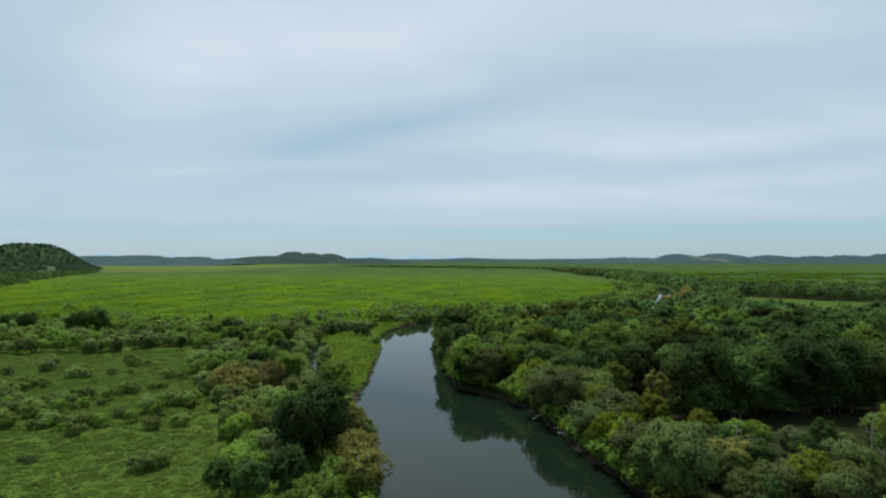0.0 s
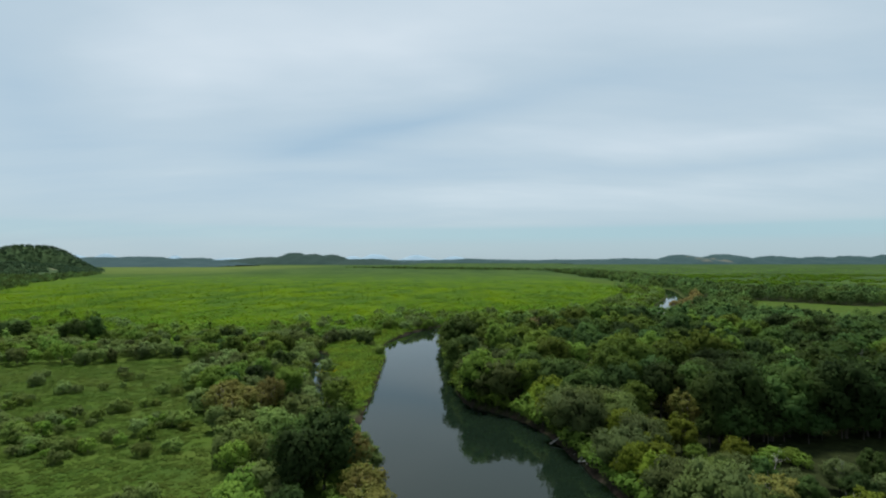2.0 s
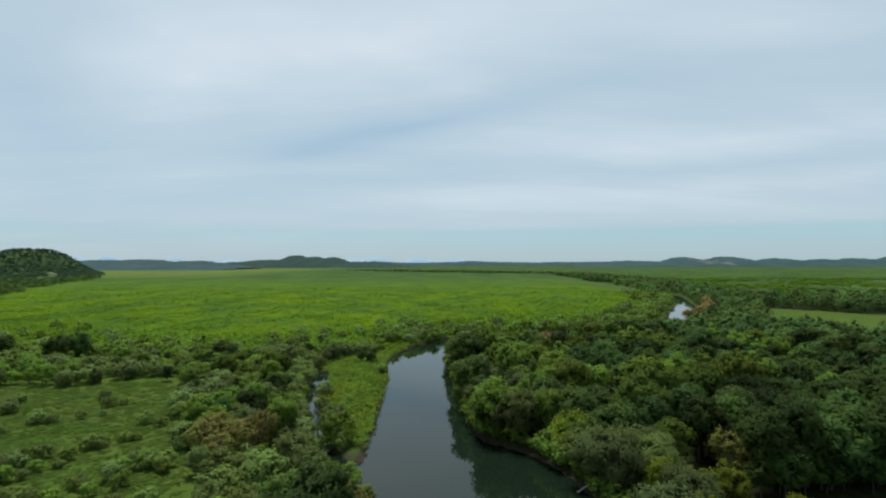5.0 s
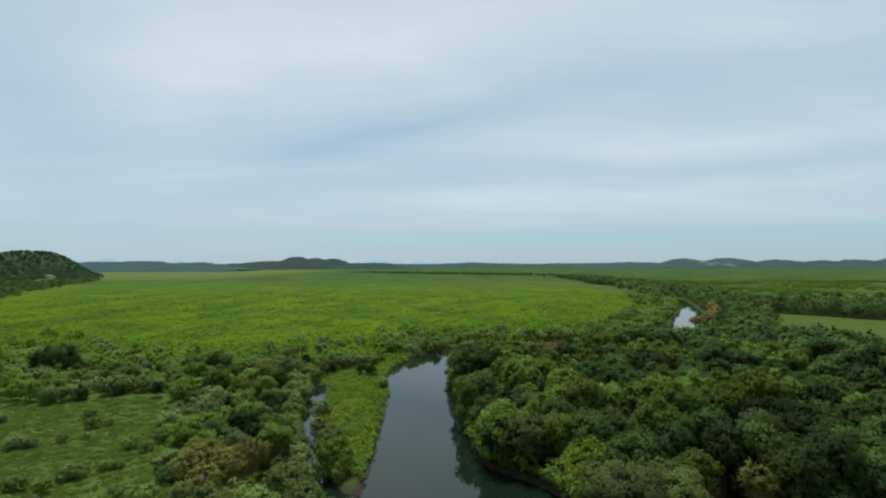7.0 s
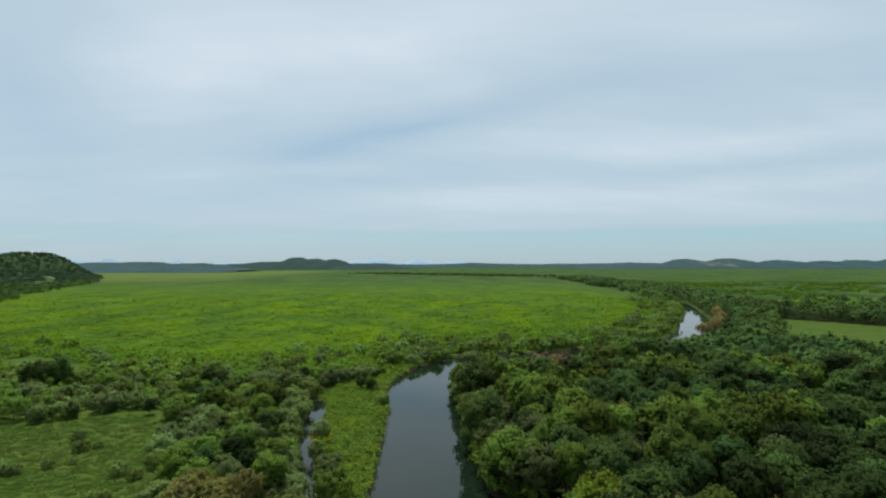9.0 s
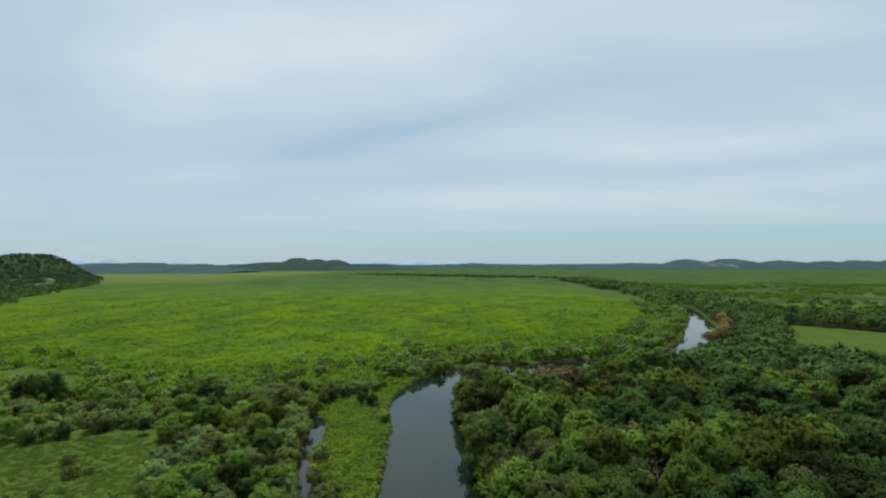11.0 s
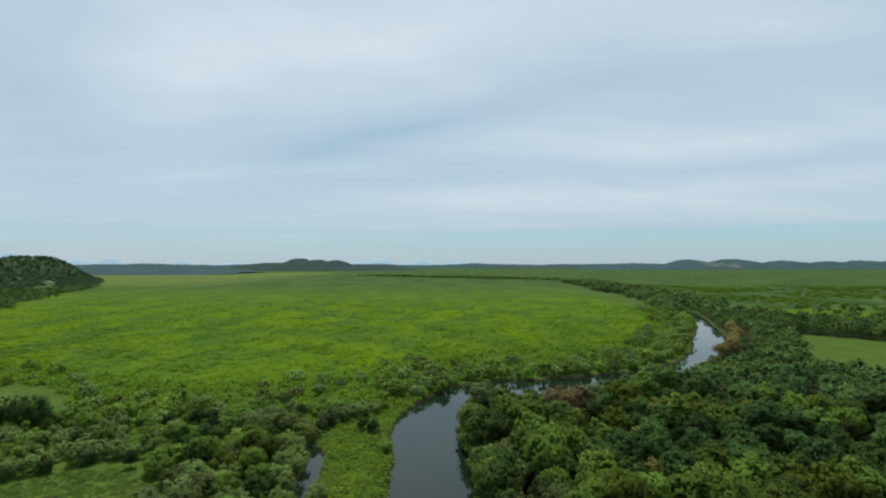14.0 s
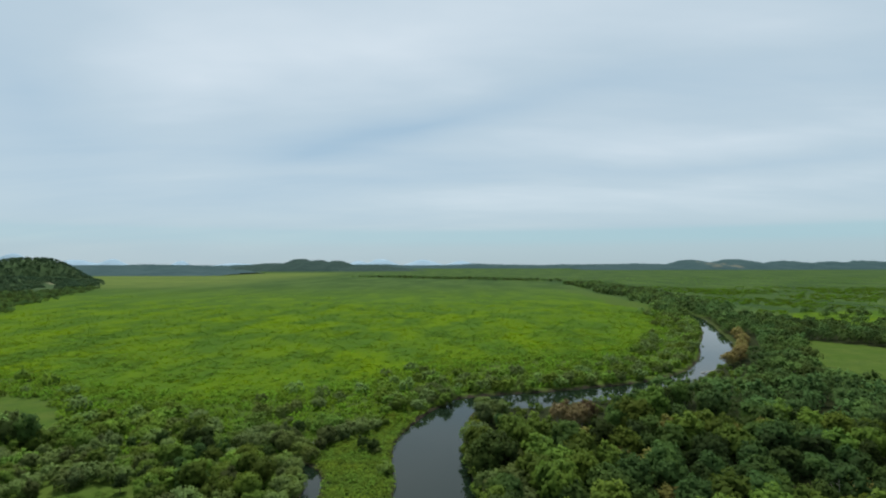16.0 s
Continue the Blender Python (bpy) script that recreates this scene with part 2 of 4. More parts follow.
# ---------------------------------------------------------------- plan
def smooth_line(points, step=2.0):
    """Catmull-Rom through the points, closed if first and last agree."""
    p = np.array(points, float)
    q = np.vstack([2 * p[0] - p[1], p, 2 * p[-1] - p[-2]])
    got = []
    for i in range(1, len(q) - 2):
        n = max(2, int(np.linalg.norm(q[i + 1] - q[i]) / step))
        t = np.linspace(0, 1, n, endpoint=False)[:, None]
        got.append(0.5 * (2 * q[i] + (q[i + 1] - q[i - 1]) * t + (2 * q[i - 1] - 5 * q[i] + 4 * q[i + 1] - q[i + 2]) * t ** 2
                          + (3 * q[i] - q[i - 1] - 3 * q[i + 1] + q[i + 2]) * t ** 3))
    return np.vstack(got + [p[-1:]])


def inside(poly, x, y):
    hit = np.zeros(np.shape(x), bool)
    for (x0, y0), (x1, y1) in zip(poly, np.roll(poly, -1, 0)):
        if y0 != y1:
            hit ^= ((y0 > y) != (y1 > y)) & (x < (x1 - x0) * (y - y0) / (y1 - y0) + x0)
    return hit


def line_distance(line, x, y):
    d = np.full(np.shape(x), 1e9)
    line = np.asarray(line)
    for (x0, y0), (x1, y1) in zip(line[:-1], line[1:]):
        dx, dy = x1 - x0, y1 - y0
        t = np.clip(((x - x0) * dx + (y - y0) * dy) / (dx * dx + dy * dy + 1e-9), 0, 1)
        d = np.minimum(d, np.hypot(x - x0 - t * dx, y - y0 - t * dy))
    return d


LEFT_BANK = smooth_line([(-9, -90), (-7, -30), (-5, 10), (-5, 35), (-7, 50), (-11, 64), (-13, 74), (-14, 85), (-14, 99), (-15, 118), (-16, 137),
                         (-17.5, 145), (-18, 156), (-16, 166), (-12, 179), (-8, 187), (-3, 195), (13, 200.5), (28, 204.5), (40, 209.5), (53, 214),
                         (67, 222), (77, 231), (85, 240), (101, 266), (112, 290), (124, 314), (140, 345), (153, 382), (164, 420), (172, 460)], 4.0)
RIGHT_BANK = smooth_line([(22, -90), (21, -30), (20, 10), (19, 35), (18, 49), (16, 56), (14.5, 63), (13.5, 69), (12, 76), (10, 81), (7, 86), (4, 89),
                          (1.5, 94), (0, 110), (-0.5, 130), (-2, 141), (-2, 159), (-1, 172), (1, 182), (8, 184.5), (19, 184.5), (31, 191), (45, 194.5),
                          (60, 204), (73, 214), (85, 228), (97, 243), (116, 268), (133, 300), (149, 345), (162, 380), (174, 418), (182, 458)], 4.0)
RIVER = np.vstack([LEFT_BANK, RIGHT_BANK[::-1]])
RIVER_EDGE = np.vstack([RIVER, RIVER[:1]])
CREEK = smooth_line([(-12, 77), (-17, 81), (-21, 88), (-23, 95), (-25, 102), (-27.5, 112), (-29.2, 121), (-29.8, 131), (-32.5, 140), (-40, 144.5), (-49, 141),
                     (-59, 140), (-70, 143)], 4.0)


def ground_y(y):
    """The lower reach of the river lies a little farther north than the plan draws it."""
    t = np.clip((y - 70) / 46, 0, 1)
    return y + 4.5 * (1 - t * t * (3 - 2 * t))


def water_distance(x, y):
    """Metres from the nearest water; below zero in it."""
    d = np.full(np.shape(x), 60.0)
    near = (x > -140) & (x < 260) & (y > -150) & (y < 520)
    xs, ys = x[near], y[near]
    r = line_distance(RIVER_EDGE, xs, ys)
    r = np.where(inside(RIVER, xs, ys), -r, r)
    d[near] = np.minimum(np.minimum(r, line_distance(CREEK, xs, ys) - 1.6), 60)
    return d


def wobble(x, y, size, seed=0.0):
    """Smooth unevenness between -1 and 1, vectorised."""
    x, y = x / size + seed * 7.1, y / size - seed * 3.7
    return (np.sin(x * 1.3 + 1.7 * np.sin(y * 0.9 + seed)) + np.sin(y * 1.7 + 1.4 * np.sin(x * 1.1 - seed)) + np.sin((x + y) * 0.8 + 1.2 * np.sin(x - y))) / 3


# what grows where
EAST = np.vstack([RIGHT_BANK, [(330, 620), (520, 620), (560, 100), (300, -90)]])
CLEARINGS = [np.array(p, float) for p in (
    [(174, 314), (144, 262), (118, 207), (132, 187), (190, 182), (260, 215), (290, 262), (205, 274)],
    [(206, 356), (240, 346), (276, 354), (336, 425), (350, 480), (262, 458), (226, 410)])]
MARSH_EDGE = smooth_line([(-420, 300), (-260, 232), (-160, 218), (-110, 196), (-75, 190), (-45, 200), (-22, 232), (10, 250), (45, 258), (80, 288), (105, 322), (128, 368), (140, 420)], 8)
NEAR_MEADOW = np.array([(-140, -90), (-140, 100), (-110, 122), (-80, 124), (-66, 130), (-56, 126), (-49, 108), (-43, 94), (-37, 82), (-32, 72), (-25, 58), (-21, 47), (-17, 20), (-16, -90)], float)
SPIT = np.array([(-13, 84), (-13, 100), (-14, 118), (-15, 137), (-17, 157), (-22, 160), (-31, 152), (-29, 134), (-26, 116), (-22, 100), (-20, 92)], float)


def in_plain(x, y):
    edge = np.interp(x, MARSH_EDGE[:, 0], MARSH_EDGE[:, 1])
    return (y > edge + 6 * wobble(x, y, 14)) & (x < 150 + 0.02 * np.maximum(y - 400, 0) + 8 * wobble(x, y, 30)) | (x < -420) & (y > 300)


# ---------------------------------------------------------------- ground and water
def axis(stops):
    got = []
    for (a, step), (b, _) in zip(stops[:-1], stops[1:]):
        got.append(np.arange(a, b - 1e-6, step))
    return np.concatenate(got + [[stops[-1][0]]])


def mesh_from(name, co, faces, normals=None):
    """co: n x 3; faces: m x 3 or m x 4, all alike; normals: one for each corner point, where leaves share their clump's rounding."""
    co, faces = np.ascontiguousarray(co, np.float32), np.ascontiguousarray(faces, np.int32)
    me = bpy.data.meshes.new(name)
    k = faces.shape[1]
    me.vertices.add(len(co))
    me.vertices.foreach_set("co", co.ravel())
    me.loops.add(faces.size)
    me.loops.foreach_set("vertex_index", faces.ravel())
    me.polygons.add(len(faces))
    me.polygons.foreach_set("loop_start", np.arange(0, faces.size, k, dtype=np.int32))
    me.update(calc_edges=True)
    if normals is not None:
        me.polygons.foreach_set("use_smooth", np.ones(len(faces), bool))
        me.normals_split_custom_set_from_vertices(np.ascontiguousarray(normals, np.float32))
    return me


def grid_mesh(name, xs, ys, height):
    x, y = np.meshgrid(xs, ys)
    z = height(x, y)
    i = np.arange(x.size).reshape(x.shape)
    f = np.stack([i[:-1, :-1], i[:-1, 1:], i[1:, 1:], i[1:, :-1]], -1).reshape(-1, 4)
    me = mesh_from(name, np.stack([x, y, z], -1).reshape(-1, 3), f)
    me.polygons.foreach_set("use_smooth", np.ones(len(f), bool))
    return me, x, y, z


def attribute_on(me, name, values):
    a = me.attributes.new(name, "FLOAT", "POINT")
    a.data.foreach_set("value", np.clip(values, 0, 1).astype(np.float32).ravel())


def ground_height(x, y, d=None):
    d = water_distance(x, y) if d is None else d
    up = 0.55 + 0.12 * wobble(x, y, 9) + 0.1 * wobble(x, y, 3.1, 2)
    bank = np.clip((d + 0.5) / 1.1, 0, 1)
    return np.where(d < -0.5, -np.clip(-d * 0.5, 0.35, 1.6), -0.35 + (up + 0.35) * bank * bank * (3 - 2 * bank))


def steps(v, a, b):
    t = np.clip((v - a) / (b - a), 0, 1)
    return t * t * (3 - 2 * t)


xs = axis([(-4900, 350), (-1400, 60), (-420, 14), (-120, 3), (-45, 1), (30, 1.5), (100, 3), (210, 8), (420, 40), (1400, 350), (4900, 1)])
ys = axis([(-1500, 300), (-300, 40), (-90, 6), (40, 1.7), (95, 1.5), (215, 3), (330, 5), (470, 16), (900, 40), (1700, 100), (4900, 1)])
gd = water_distance(*np.meshgrid(xs, ys))
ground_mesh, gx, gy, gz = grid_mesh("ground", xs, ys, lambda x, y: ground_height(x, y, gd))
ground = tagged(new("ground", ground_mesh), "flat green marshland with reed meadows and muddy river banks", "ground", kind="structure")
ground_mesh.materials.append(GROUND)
east = inside(EAST, gx, gy) & ~inside(CLEARINGS[0], gx, gy) & ~inside(CLEARINGS[1], gx, gy)
attribute_on(ground_mesh, "plain", (in_plain(gx, gy) | inside(CLEARINGS[1], gx, gy)) * 1.0)
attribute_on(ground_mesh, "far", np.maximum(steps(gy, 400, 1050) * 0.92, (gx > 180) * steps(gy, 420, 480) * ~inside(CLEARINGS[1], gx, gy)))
attribute_on(ground_mesh, "pale", steps(-gx, 330, 560) * steps(gy, 820, 1000) * (1 - steps(gy, 2100, 2300)) * (0.75 + 0.25 * wobble(gx, gy * 3, 120)))
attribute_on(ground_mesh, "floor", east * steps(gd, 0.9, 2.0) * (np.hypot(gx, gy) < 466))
attribute_on(ground_mesh, "mud", np.where(inside(EAST, gx, gy), (1 - steps(gd, 0.6, 1.5)) * (1 - 0.7 * steps(gy, 175, 215)), 1 - steps(gd, 0.4, 1.3)))

ground_mesh.vertices.foreach_set("co", np.stack([gx, ground_y(gy), gz], -1).astype(np.float32).ravel())
ground_mesh.update()
water_mesh = mesh_from("river", [(-140, -95, 0), (260, -95, 0), (260, 480, 0), (-140, 480, 0)], [(0, 1, 2, 3)])
water_mesh.materials.append(WATER)
tagged(new("river", water_mesh), "calm dark grey-green river reflecting the cloudy sky", "river", kind="structure")


# ---------------------------------------------------------------- hills and distance
def ridge(name, label, mat, y0, depth, x0, x1, profile, rough, base=0.0, step=12.0, bare=None):
    """A long wooded rise: profile(x) is its height along the crest."""
    xs = np.arange(x0, x1 + step, step)
    ys = y0 + np.linspace(0, 1, 14) * depth

    def height(x, y):
        v = (y - y0) / depth
        shape = np.sin(np.clip(v * 1.15, 0, 1) * math.pi * 0.5) ** 0.75 * np.clip((1 - v) / 0.12, 0, 1)
        return base - 2 + profile(x) * shape * (1 + 0.10 * wobble(x, y, depth * 0.22, 3)) + rough * (np.random.RandomState(5).rand(*x.shape) - 0.5) * np.clip(shape, 0, 1)

    me, x, y, z = grid_mesh(name, xs, ys, height)
    attribute_on(me, "bare", bare(x, y, z) if bare else np.zeros(x.shape))
    me.materials.append(mat)
    return tagged(new(name, me), label, "hill", kind="structure")


def bumps(x, items, lo=0.0):
    h = np.full(np.shape(x), lo)
    for c, w, top in items:
        h = np.maximum(h, top * np.exp(-(((x - c) / w) ** 2)) + lo)
    return h


def on_range(px, distance):
    """East-west place, seen from the start, of a bearing given as a share of the picture's width."""
    return (px - 784) / 934.3 * distance


ridge("hill_middle", "low wooded hill rising from the far marsh", HILL, 2600, 600, -1700, -150,
      lambda x: bumps(x, [(on_range(526, 3100), 110, 65), (on_range(556, 3100), 120, 60), (on_range(588, 3100), 105, 56), (on_range(470, 3100), 230, 41), (on_range(650, 3100), 170, 34)]) * np.clip((x + 1600) / 400, 0, 1), 7)
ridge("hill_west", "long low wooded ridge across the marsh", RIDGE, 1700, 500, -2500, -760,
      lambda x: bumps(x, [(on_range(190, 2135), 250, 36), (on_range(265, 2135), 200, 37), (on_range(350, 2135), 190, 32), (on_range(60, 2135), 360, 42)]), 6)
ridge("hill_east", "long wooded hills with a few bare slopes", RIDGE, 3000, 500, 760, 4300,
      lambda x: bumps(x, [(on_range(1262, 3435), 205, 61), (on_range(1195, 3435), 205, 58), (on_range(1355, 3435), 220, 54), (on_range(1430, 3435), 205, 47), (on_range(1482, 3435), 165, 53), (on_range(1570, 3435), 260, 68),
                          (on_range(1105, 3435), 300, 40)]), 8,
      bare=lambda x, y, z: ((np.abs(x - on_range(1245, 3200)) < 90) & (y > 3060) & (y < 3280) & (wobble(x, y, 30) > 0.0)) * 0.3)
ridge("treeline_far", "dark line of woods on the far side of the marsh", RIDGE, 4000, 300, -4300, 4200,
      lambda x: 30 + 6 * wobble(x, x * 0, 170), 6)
ridge("mountains_remote", "mountains on the horizon, coloured the pale blue of haze", HAZE_BLUE, 4600, 200, -4700, 1600,
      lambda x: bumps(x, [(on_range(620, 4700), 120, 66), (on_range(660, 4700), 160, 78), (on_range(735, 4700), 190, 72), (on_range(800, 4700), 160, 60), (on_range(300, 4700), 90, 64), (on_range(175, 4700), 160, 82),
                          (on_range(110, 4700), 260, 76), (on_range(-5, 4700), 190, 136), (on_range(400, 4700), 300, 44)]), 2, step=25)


def west_hill_height(x, y):
    def dome(cx, cy, rx, ry, top, power=2.0, turn=0.0):
        c, s = math.cos(turn), math.sin(turn)
        u, v = ((x - cx) * c + (y - cy) * s) / rx, (-(x - cx) * s + (y - cy) * c) / ry
        return top * np.exp(-((u * u + v * v) ** (power / 2)))

    h = np.maximum.reduce([dome(-779, 1000, 44, 130, 50, 3.2), dome(-862, 985, 60, 120, 35), dome(on_range(92, 960), 960, 26, 90, 15), dome(on_range(116, 930), 930, 28, 80, 9),
                           dome(on_range(140, 920), 920, 18, 60, 4), dome(on_range(20, 860), 860, 80, 60, 20), dome(-1010, 950, 120, 180, 24), dome(on_range(55, 800), 800, 60, 50, 8)])
    return h - 2.0 + 0.8 * wobble(x, y, 25)


west_mesh, hx, hy, hz = grid_mesh("hill_near", np.arange(-1400, -560, 5.0), np.arange(640, 1400, 5.0), west_hill_height)
west_mesh.materials.append(hill_material("hill_undergrowth", (0.024, 0.048, 0.018), (0.042, 0.074, 0.026), bare=1.0))
attribute_on(west_mesh, "bare", np.clip(1.5 - np.hypot(hx + 0.737 * hy + 3 * wobble(hx, hy, 9), (hy - 888) * 0.25) / 5.5, 0, 0.75))
tagged(new("hill_near", west_mesh), "steep wooded hill with a small bare scar", "hill", kind="structure")


# ---------------------------------------------------------------- plants: building blocks
def unit(v):
    return v / np.maximum(np.linalg.norm(v, axis=-1, keepdims=True), 1e-9)


def leaves_at(rng, pos, out, size, droop=0.0, ragged=0.6):
    """Leafy sprays: one folded, four-cornered blade for each place, turned roughly outwards. Points, triangles, normals."""
    n = len(pos)
    normal = unit(out + ragged * rng.normal(size=(n, 3)) + (0, 0, 0.25))
    side = unit(np.cross(normal, rng.normal(size=(n, 3))))
    along = unit(np.cross(normal, side) - (0, 0, droop))
    s = size * rng.uniform(0.6, 1.35, (n, 1))
    v = np.stack([pos - along * s * 0.6, pos + side * s * 0.38 + normal * s * 0.12 * rng.uniform(-1, 1, (n, 1)), pos + along * s * 0.65 - normal * s * 0.1,
                  pos - side * s * 0.38 + normal * s * 0.12 * rng.uniform(-1, 1, (n, 1))], 1).reshape(-1, 3)
    k = np.arange(n)[:, None] * 4
    f = np.stack([k + (0, 1, 2), k + (0, 2, 3)], 1).reshape(-1, 3)
    return v, f, np.repeat(unit(0.85 * out + 0.15 * normal + (0, 0, 0.15)), 4, 0)


def ball():
    """Points and triangles of an icosahedron."""
    g = (1 + 5 ** 0.5) / 2
    v = unit(np.array([(-1, g, 0), (1, g, 0), (-1, -g, 0), (1, -g, 0), (0, -1, g), (0, 1, g), (0, -1, -g), (0, 1, -g), (g, 0, -1), (g, 0, 1), (-g, 0, -1), (-g, 0, 1)], float))
    f = np.array([(0, 11, 5), (0, 5, 1), (0, 1, 7), (0, 7, 10), (0, 10, 11), (1, 5, 9), (5, 11, 4), (11, 10, 2), (10, 7, 6), (7, 1, 8), (3, 9, 4), (3, 4, 2), (3, 2, 6), (3, 6, 8), (3, 8, 9),
                  (4, 9, 5), (2, 4, 11), (6, 2, 10), (8, 6, 7), (9, 8, 1)])
    return v, f


BALL_V, BALL_F = ball()


def joined(arrays):
    """Several sets of points, triangles and normals as one."""
    vs, fs, ns, n = [], [], [], 0
    for v, f, *rest in arrays:
        vs.append(v)
        fs.append(f + n)
        ns.extend(rest)
        n += len(v)
    return (np.vstack(vs), np.vstack(fs), np.vstack(ns)) if ns else (np.vstack(vs), np.vstack(fs))


def crown_arrays(seed, height, spread, foot, lobes, count, size, droop=0.0, lobe=0.36, loose=0.15, core=1.0, lift=0.0):
    """A crown of leafy clumps round its limbs, with gaps: foot is where the leaves begin, as a share of the height."""
    rng = np.random.RandomState(seed)
    half = height * (1 - foot) / 2
    mid = height * foot + half
    c, r = [], []
    for i in range(lobes):
        up = 1 - 1.75 * (i + 0.5) / lobes
        a = i * 2.4 + rng.uniform(-0.5, 0.5)
        wide = math.sqrt(max(0.0, 1 - up * up))
        k = rng.uniform(0.5, 0.84)
        c.append((math.cos(a) * wide * spread * k, math.sin(a) * wide * spread * k, mid + up * half * k * rng.uniform(0.8, 1.05)))
        r.append(spread * lobe * (1 - 0.25 * max(0.0, up)) * rng.uniform(0.62, 1.3))
    c, r = np.array(c), np.array(r)
    n = count * 3
    which = rng.choice(lobes, n, p=r ** 2 / (r ** 2).sum())
    d = unit(rng.normal(size=(n, 3)) + (0, 0, 0.3))
    dist = r[which] * rng.uniform(0.84, 1.08, n) * (1 + 0.12 * np.sin(d[:, 0] * 7 + which) * np.sin(d[:, 1] * 6 - which))
    pos = c[which] + d * dist[:, None] * (1, 1, 0.88)
    deep = (np.linalg.norm((pos[:, None] - c[None]) / (1, 1, 0.88), axis=2) < r[None] * 0.8).any(1)
    keep = np.flatnonzero(~deep & (pos[:, 2] > height * foot * 0.5))[:count]
    stray = rng.uniform(size=len(keep)) < loose
    at = pos[keep] + d[keep] * (stray * rng.uniform(0.1, 0.4, len(keep)))[:, None] * spread * 0.25
    round_crown = unit((at - (0, 0, mid - 0.15 * height)) / (spread, spread, half))
    sets = [leaves_at(rng, at, unit(0.38 * d[keep] + 0.8 * round_crown + (0, 0, lift)), size, droop)]
    # the twiggy, leafy inside of each clump
    for centre, radius in list(zip(c, r))[:int(lobes * core)]:
        lump = BALL_V * (0.74 * radius * rng.uniform(0.8, 1.1, (12, 1))) * (1, 1, 0.88)
        sets.append((lump + centre, BALL_F, BALL_V))
    return joined(sets)


def hummock_arrays(seed, count, radius, height, size):
    """A low cushion of grass or reed tops."""
    rng = np.random.RandomState(seed)
    a, q = rng.uniform(0, 2 * math.pi, count), np.sqrt(rng.uniform(0, 1, count))
    pos = np.stack([np.cos(a) * q * radius, np.sin(a) * q * radius, height * (1 - 0.7 * q ** 2) * rng.uniform(0.75, 1.1, count)], 1)
    out = np.stack([np.cos(a) * q * 0.5, np.sin(a) * q * 0.5, 0.9 + 0 * a], 1)
    return leaves_at(rng, pos, out, size, ragged=0.4)


def tube_arrays(points, radii, sides=6):
    """A tapering round limb along the points."""
    p = np.array(points, float)
    v, f = [], []
    for i, (q, r) in enumerate(zip(p, radii)):
        t = unit(p[min(i + 1, len(p) - 1)] - p[max(i - 1, 0)])
        a = unit(np.cross(t, (0.31, 0.9, 0.2)))
        b = np.cross(t, a)
        ang = np.linspace(0, 2 * math.pi, sides, endpoint=False)[:, None]
        v.append(q + r * (np.cos(ang) * a + np.sin(ang) * b))
        if i:
            k, m = (i - 1) * sides, np.arange(sides)
            f.append(np.stack([k + m, k + (m + 1) % sides, k + sides + (m + 1) % sides, k + sides + m], 1))
    return np.vstack(v), np.vstack(f)


def trunk_arrays(seed, height, radius, limbs, spread, stems=1, foot=0.3, twigs=0):
    rng = np.random.RandomState(seed)
    got = []
    for s in range(stems):
        lean = rng.normal(size=2) * (0.05 if stems == 1 else 0.22) * height * 0.4
        h = height * rng.uniform(0.8, 0.95)
        line = [np.array([lean[0] * t + 0.1 * math.sin(3 * t + s), lean[1] * t, -0.5 + (h + 0.5) * t]) for t in (0, 0.08, 0.3, 0.55, 0.8, 1.0)]
        rad = radius / (1 + 0.35 * (stems - 1)) * np.array([1.5, 1.05, 0.85, 0.6, 0.33, 0.08])
        got.append(tube_arrays(line, rad))
        for i in range(limbs):
            t = rng.uniform(foot, 0.9)
            a = i * 2.4 + rng.uniform(0, 1)
            start = np.array([np.interp(t, (0, 0.08, 0.3, 0.55, 0.8, 1.0), [q[k] for q in line]) for k in range(3)])
            reach = spread * rng.uniform(0.5, 0.95) * (1.15 - 0.6 * t)
            tip = start + (math.cos(a) * reach, math.sin(a) * reach, reach * rng.uniform(0.4, 0.9))
            knee = (start + tip) / 2 + (0, 0, -0.08 * reach) + 0.05 * reach * rng.normal(size=3)
            r = radius * 0.42 * (1.1 - 0.7 * t)
            got.append(tube_arrays([start, knee, tip], [r, r * 0.6, r * 0.15], 5))
            for j in range(twigs):
                u = rng.uniform(0.35, 1.0)
                s0 = start + (tip - start) * u
                e = s0 + unit(unit(tip - start) + 0.8 * rng.normal(size=3)) * reach * rng.uniform(0.25, 0.5)
                got.append(tube_arrays([s0, (s0 + e) / 2 + 0.04 * reach * rng.normal(size=3), e], [r * 0.35, r * 0.25, r * 0.08], 4))
    return joined(got)


def part(name, arrays, mat, parent, label=""):
    me = mesh_from(name, *arrays)
    me.materials.append(mat)
    ob = new(name, me)
    ob.parent = parent
    return tagged(ob, label)


def tree(name, label, category, leaf, trunk, crown, mat, bark=BARK, group=""):
    """One tree with trunk and crown; stands at the origin until it is copied."""
    top = tagged(new(name), label, category, group)
    part("trunk", trunk, bark, top)
    part("crown", crown, mat, top, leaf)
    return top


def scattered(x0, x1, y0, y1, gap, seed, jitter=0.42):
    """Places on a shaken grid."""
    rng = np.random.RandomState(seed)
    x, y = np.meshgrid(np.arange(x0, x1, gap), np.arange(y0, y1, gap))
    x = x + (np.arange(x.shape[0]) % 2)[:, None] * gap / 2
    x, y = x + gap * rng.uniform(-jitter, jitter, x.shape), y + gap * rng.uniform(-jitter, jitter, x.shape)
    return x.ravel(), y.ravel(), rng


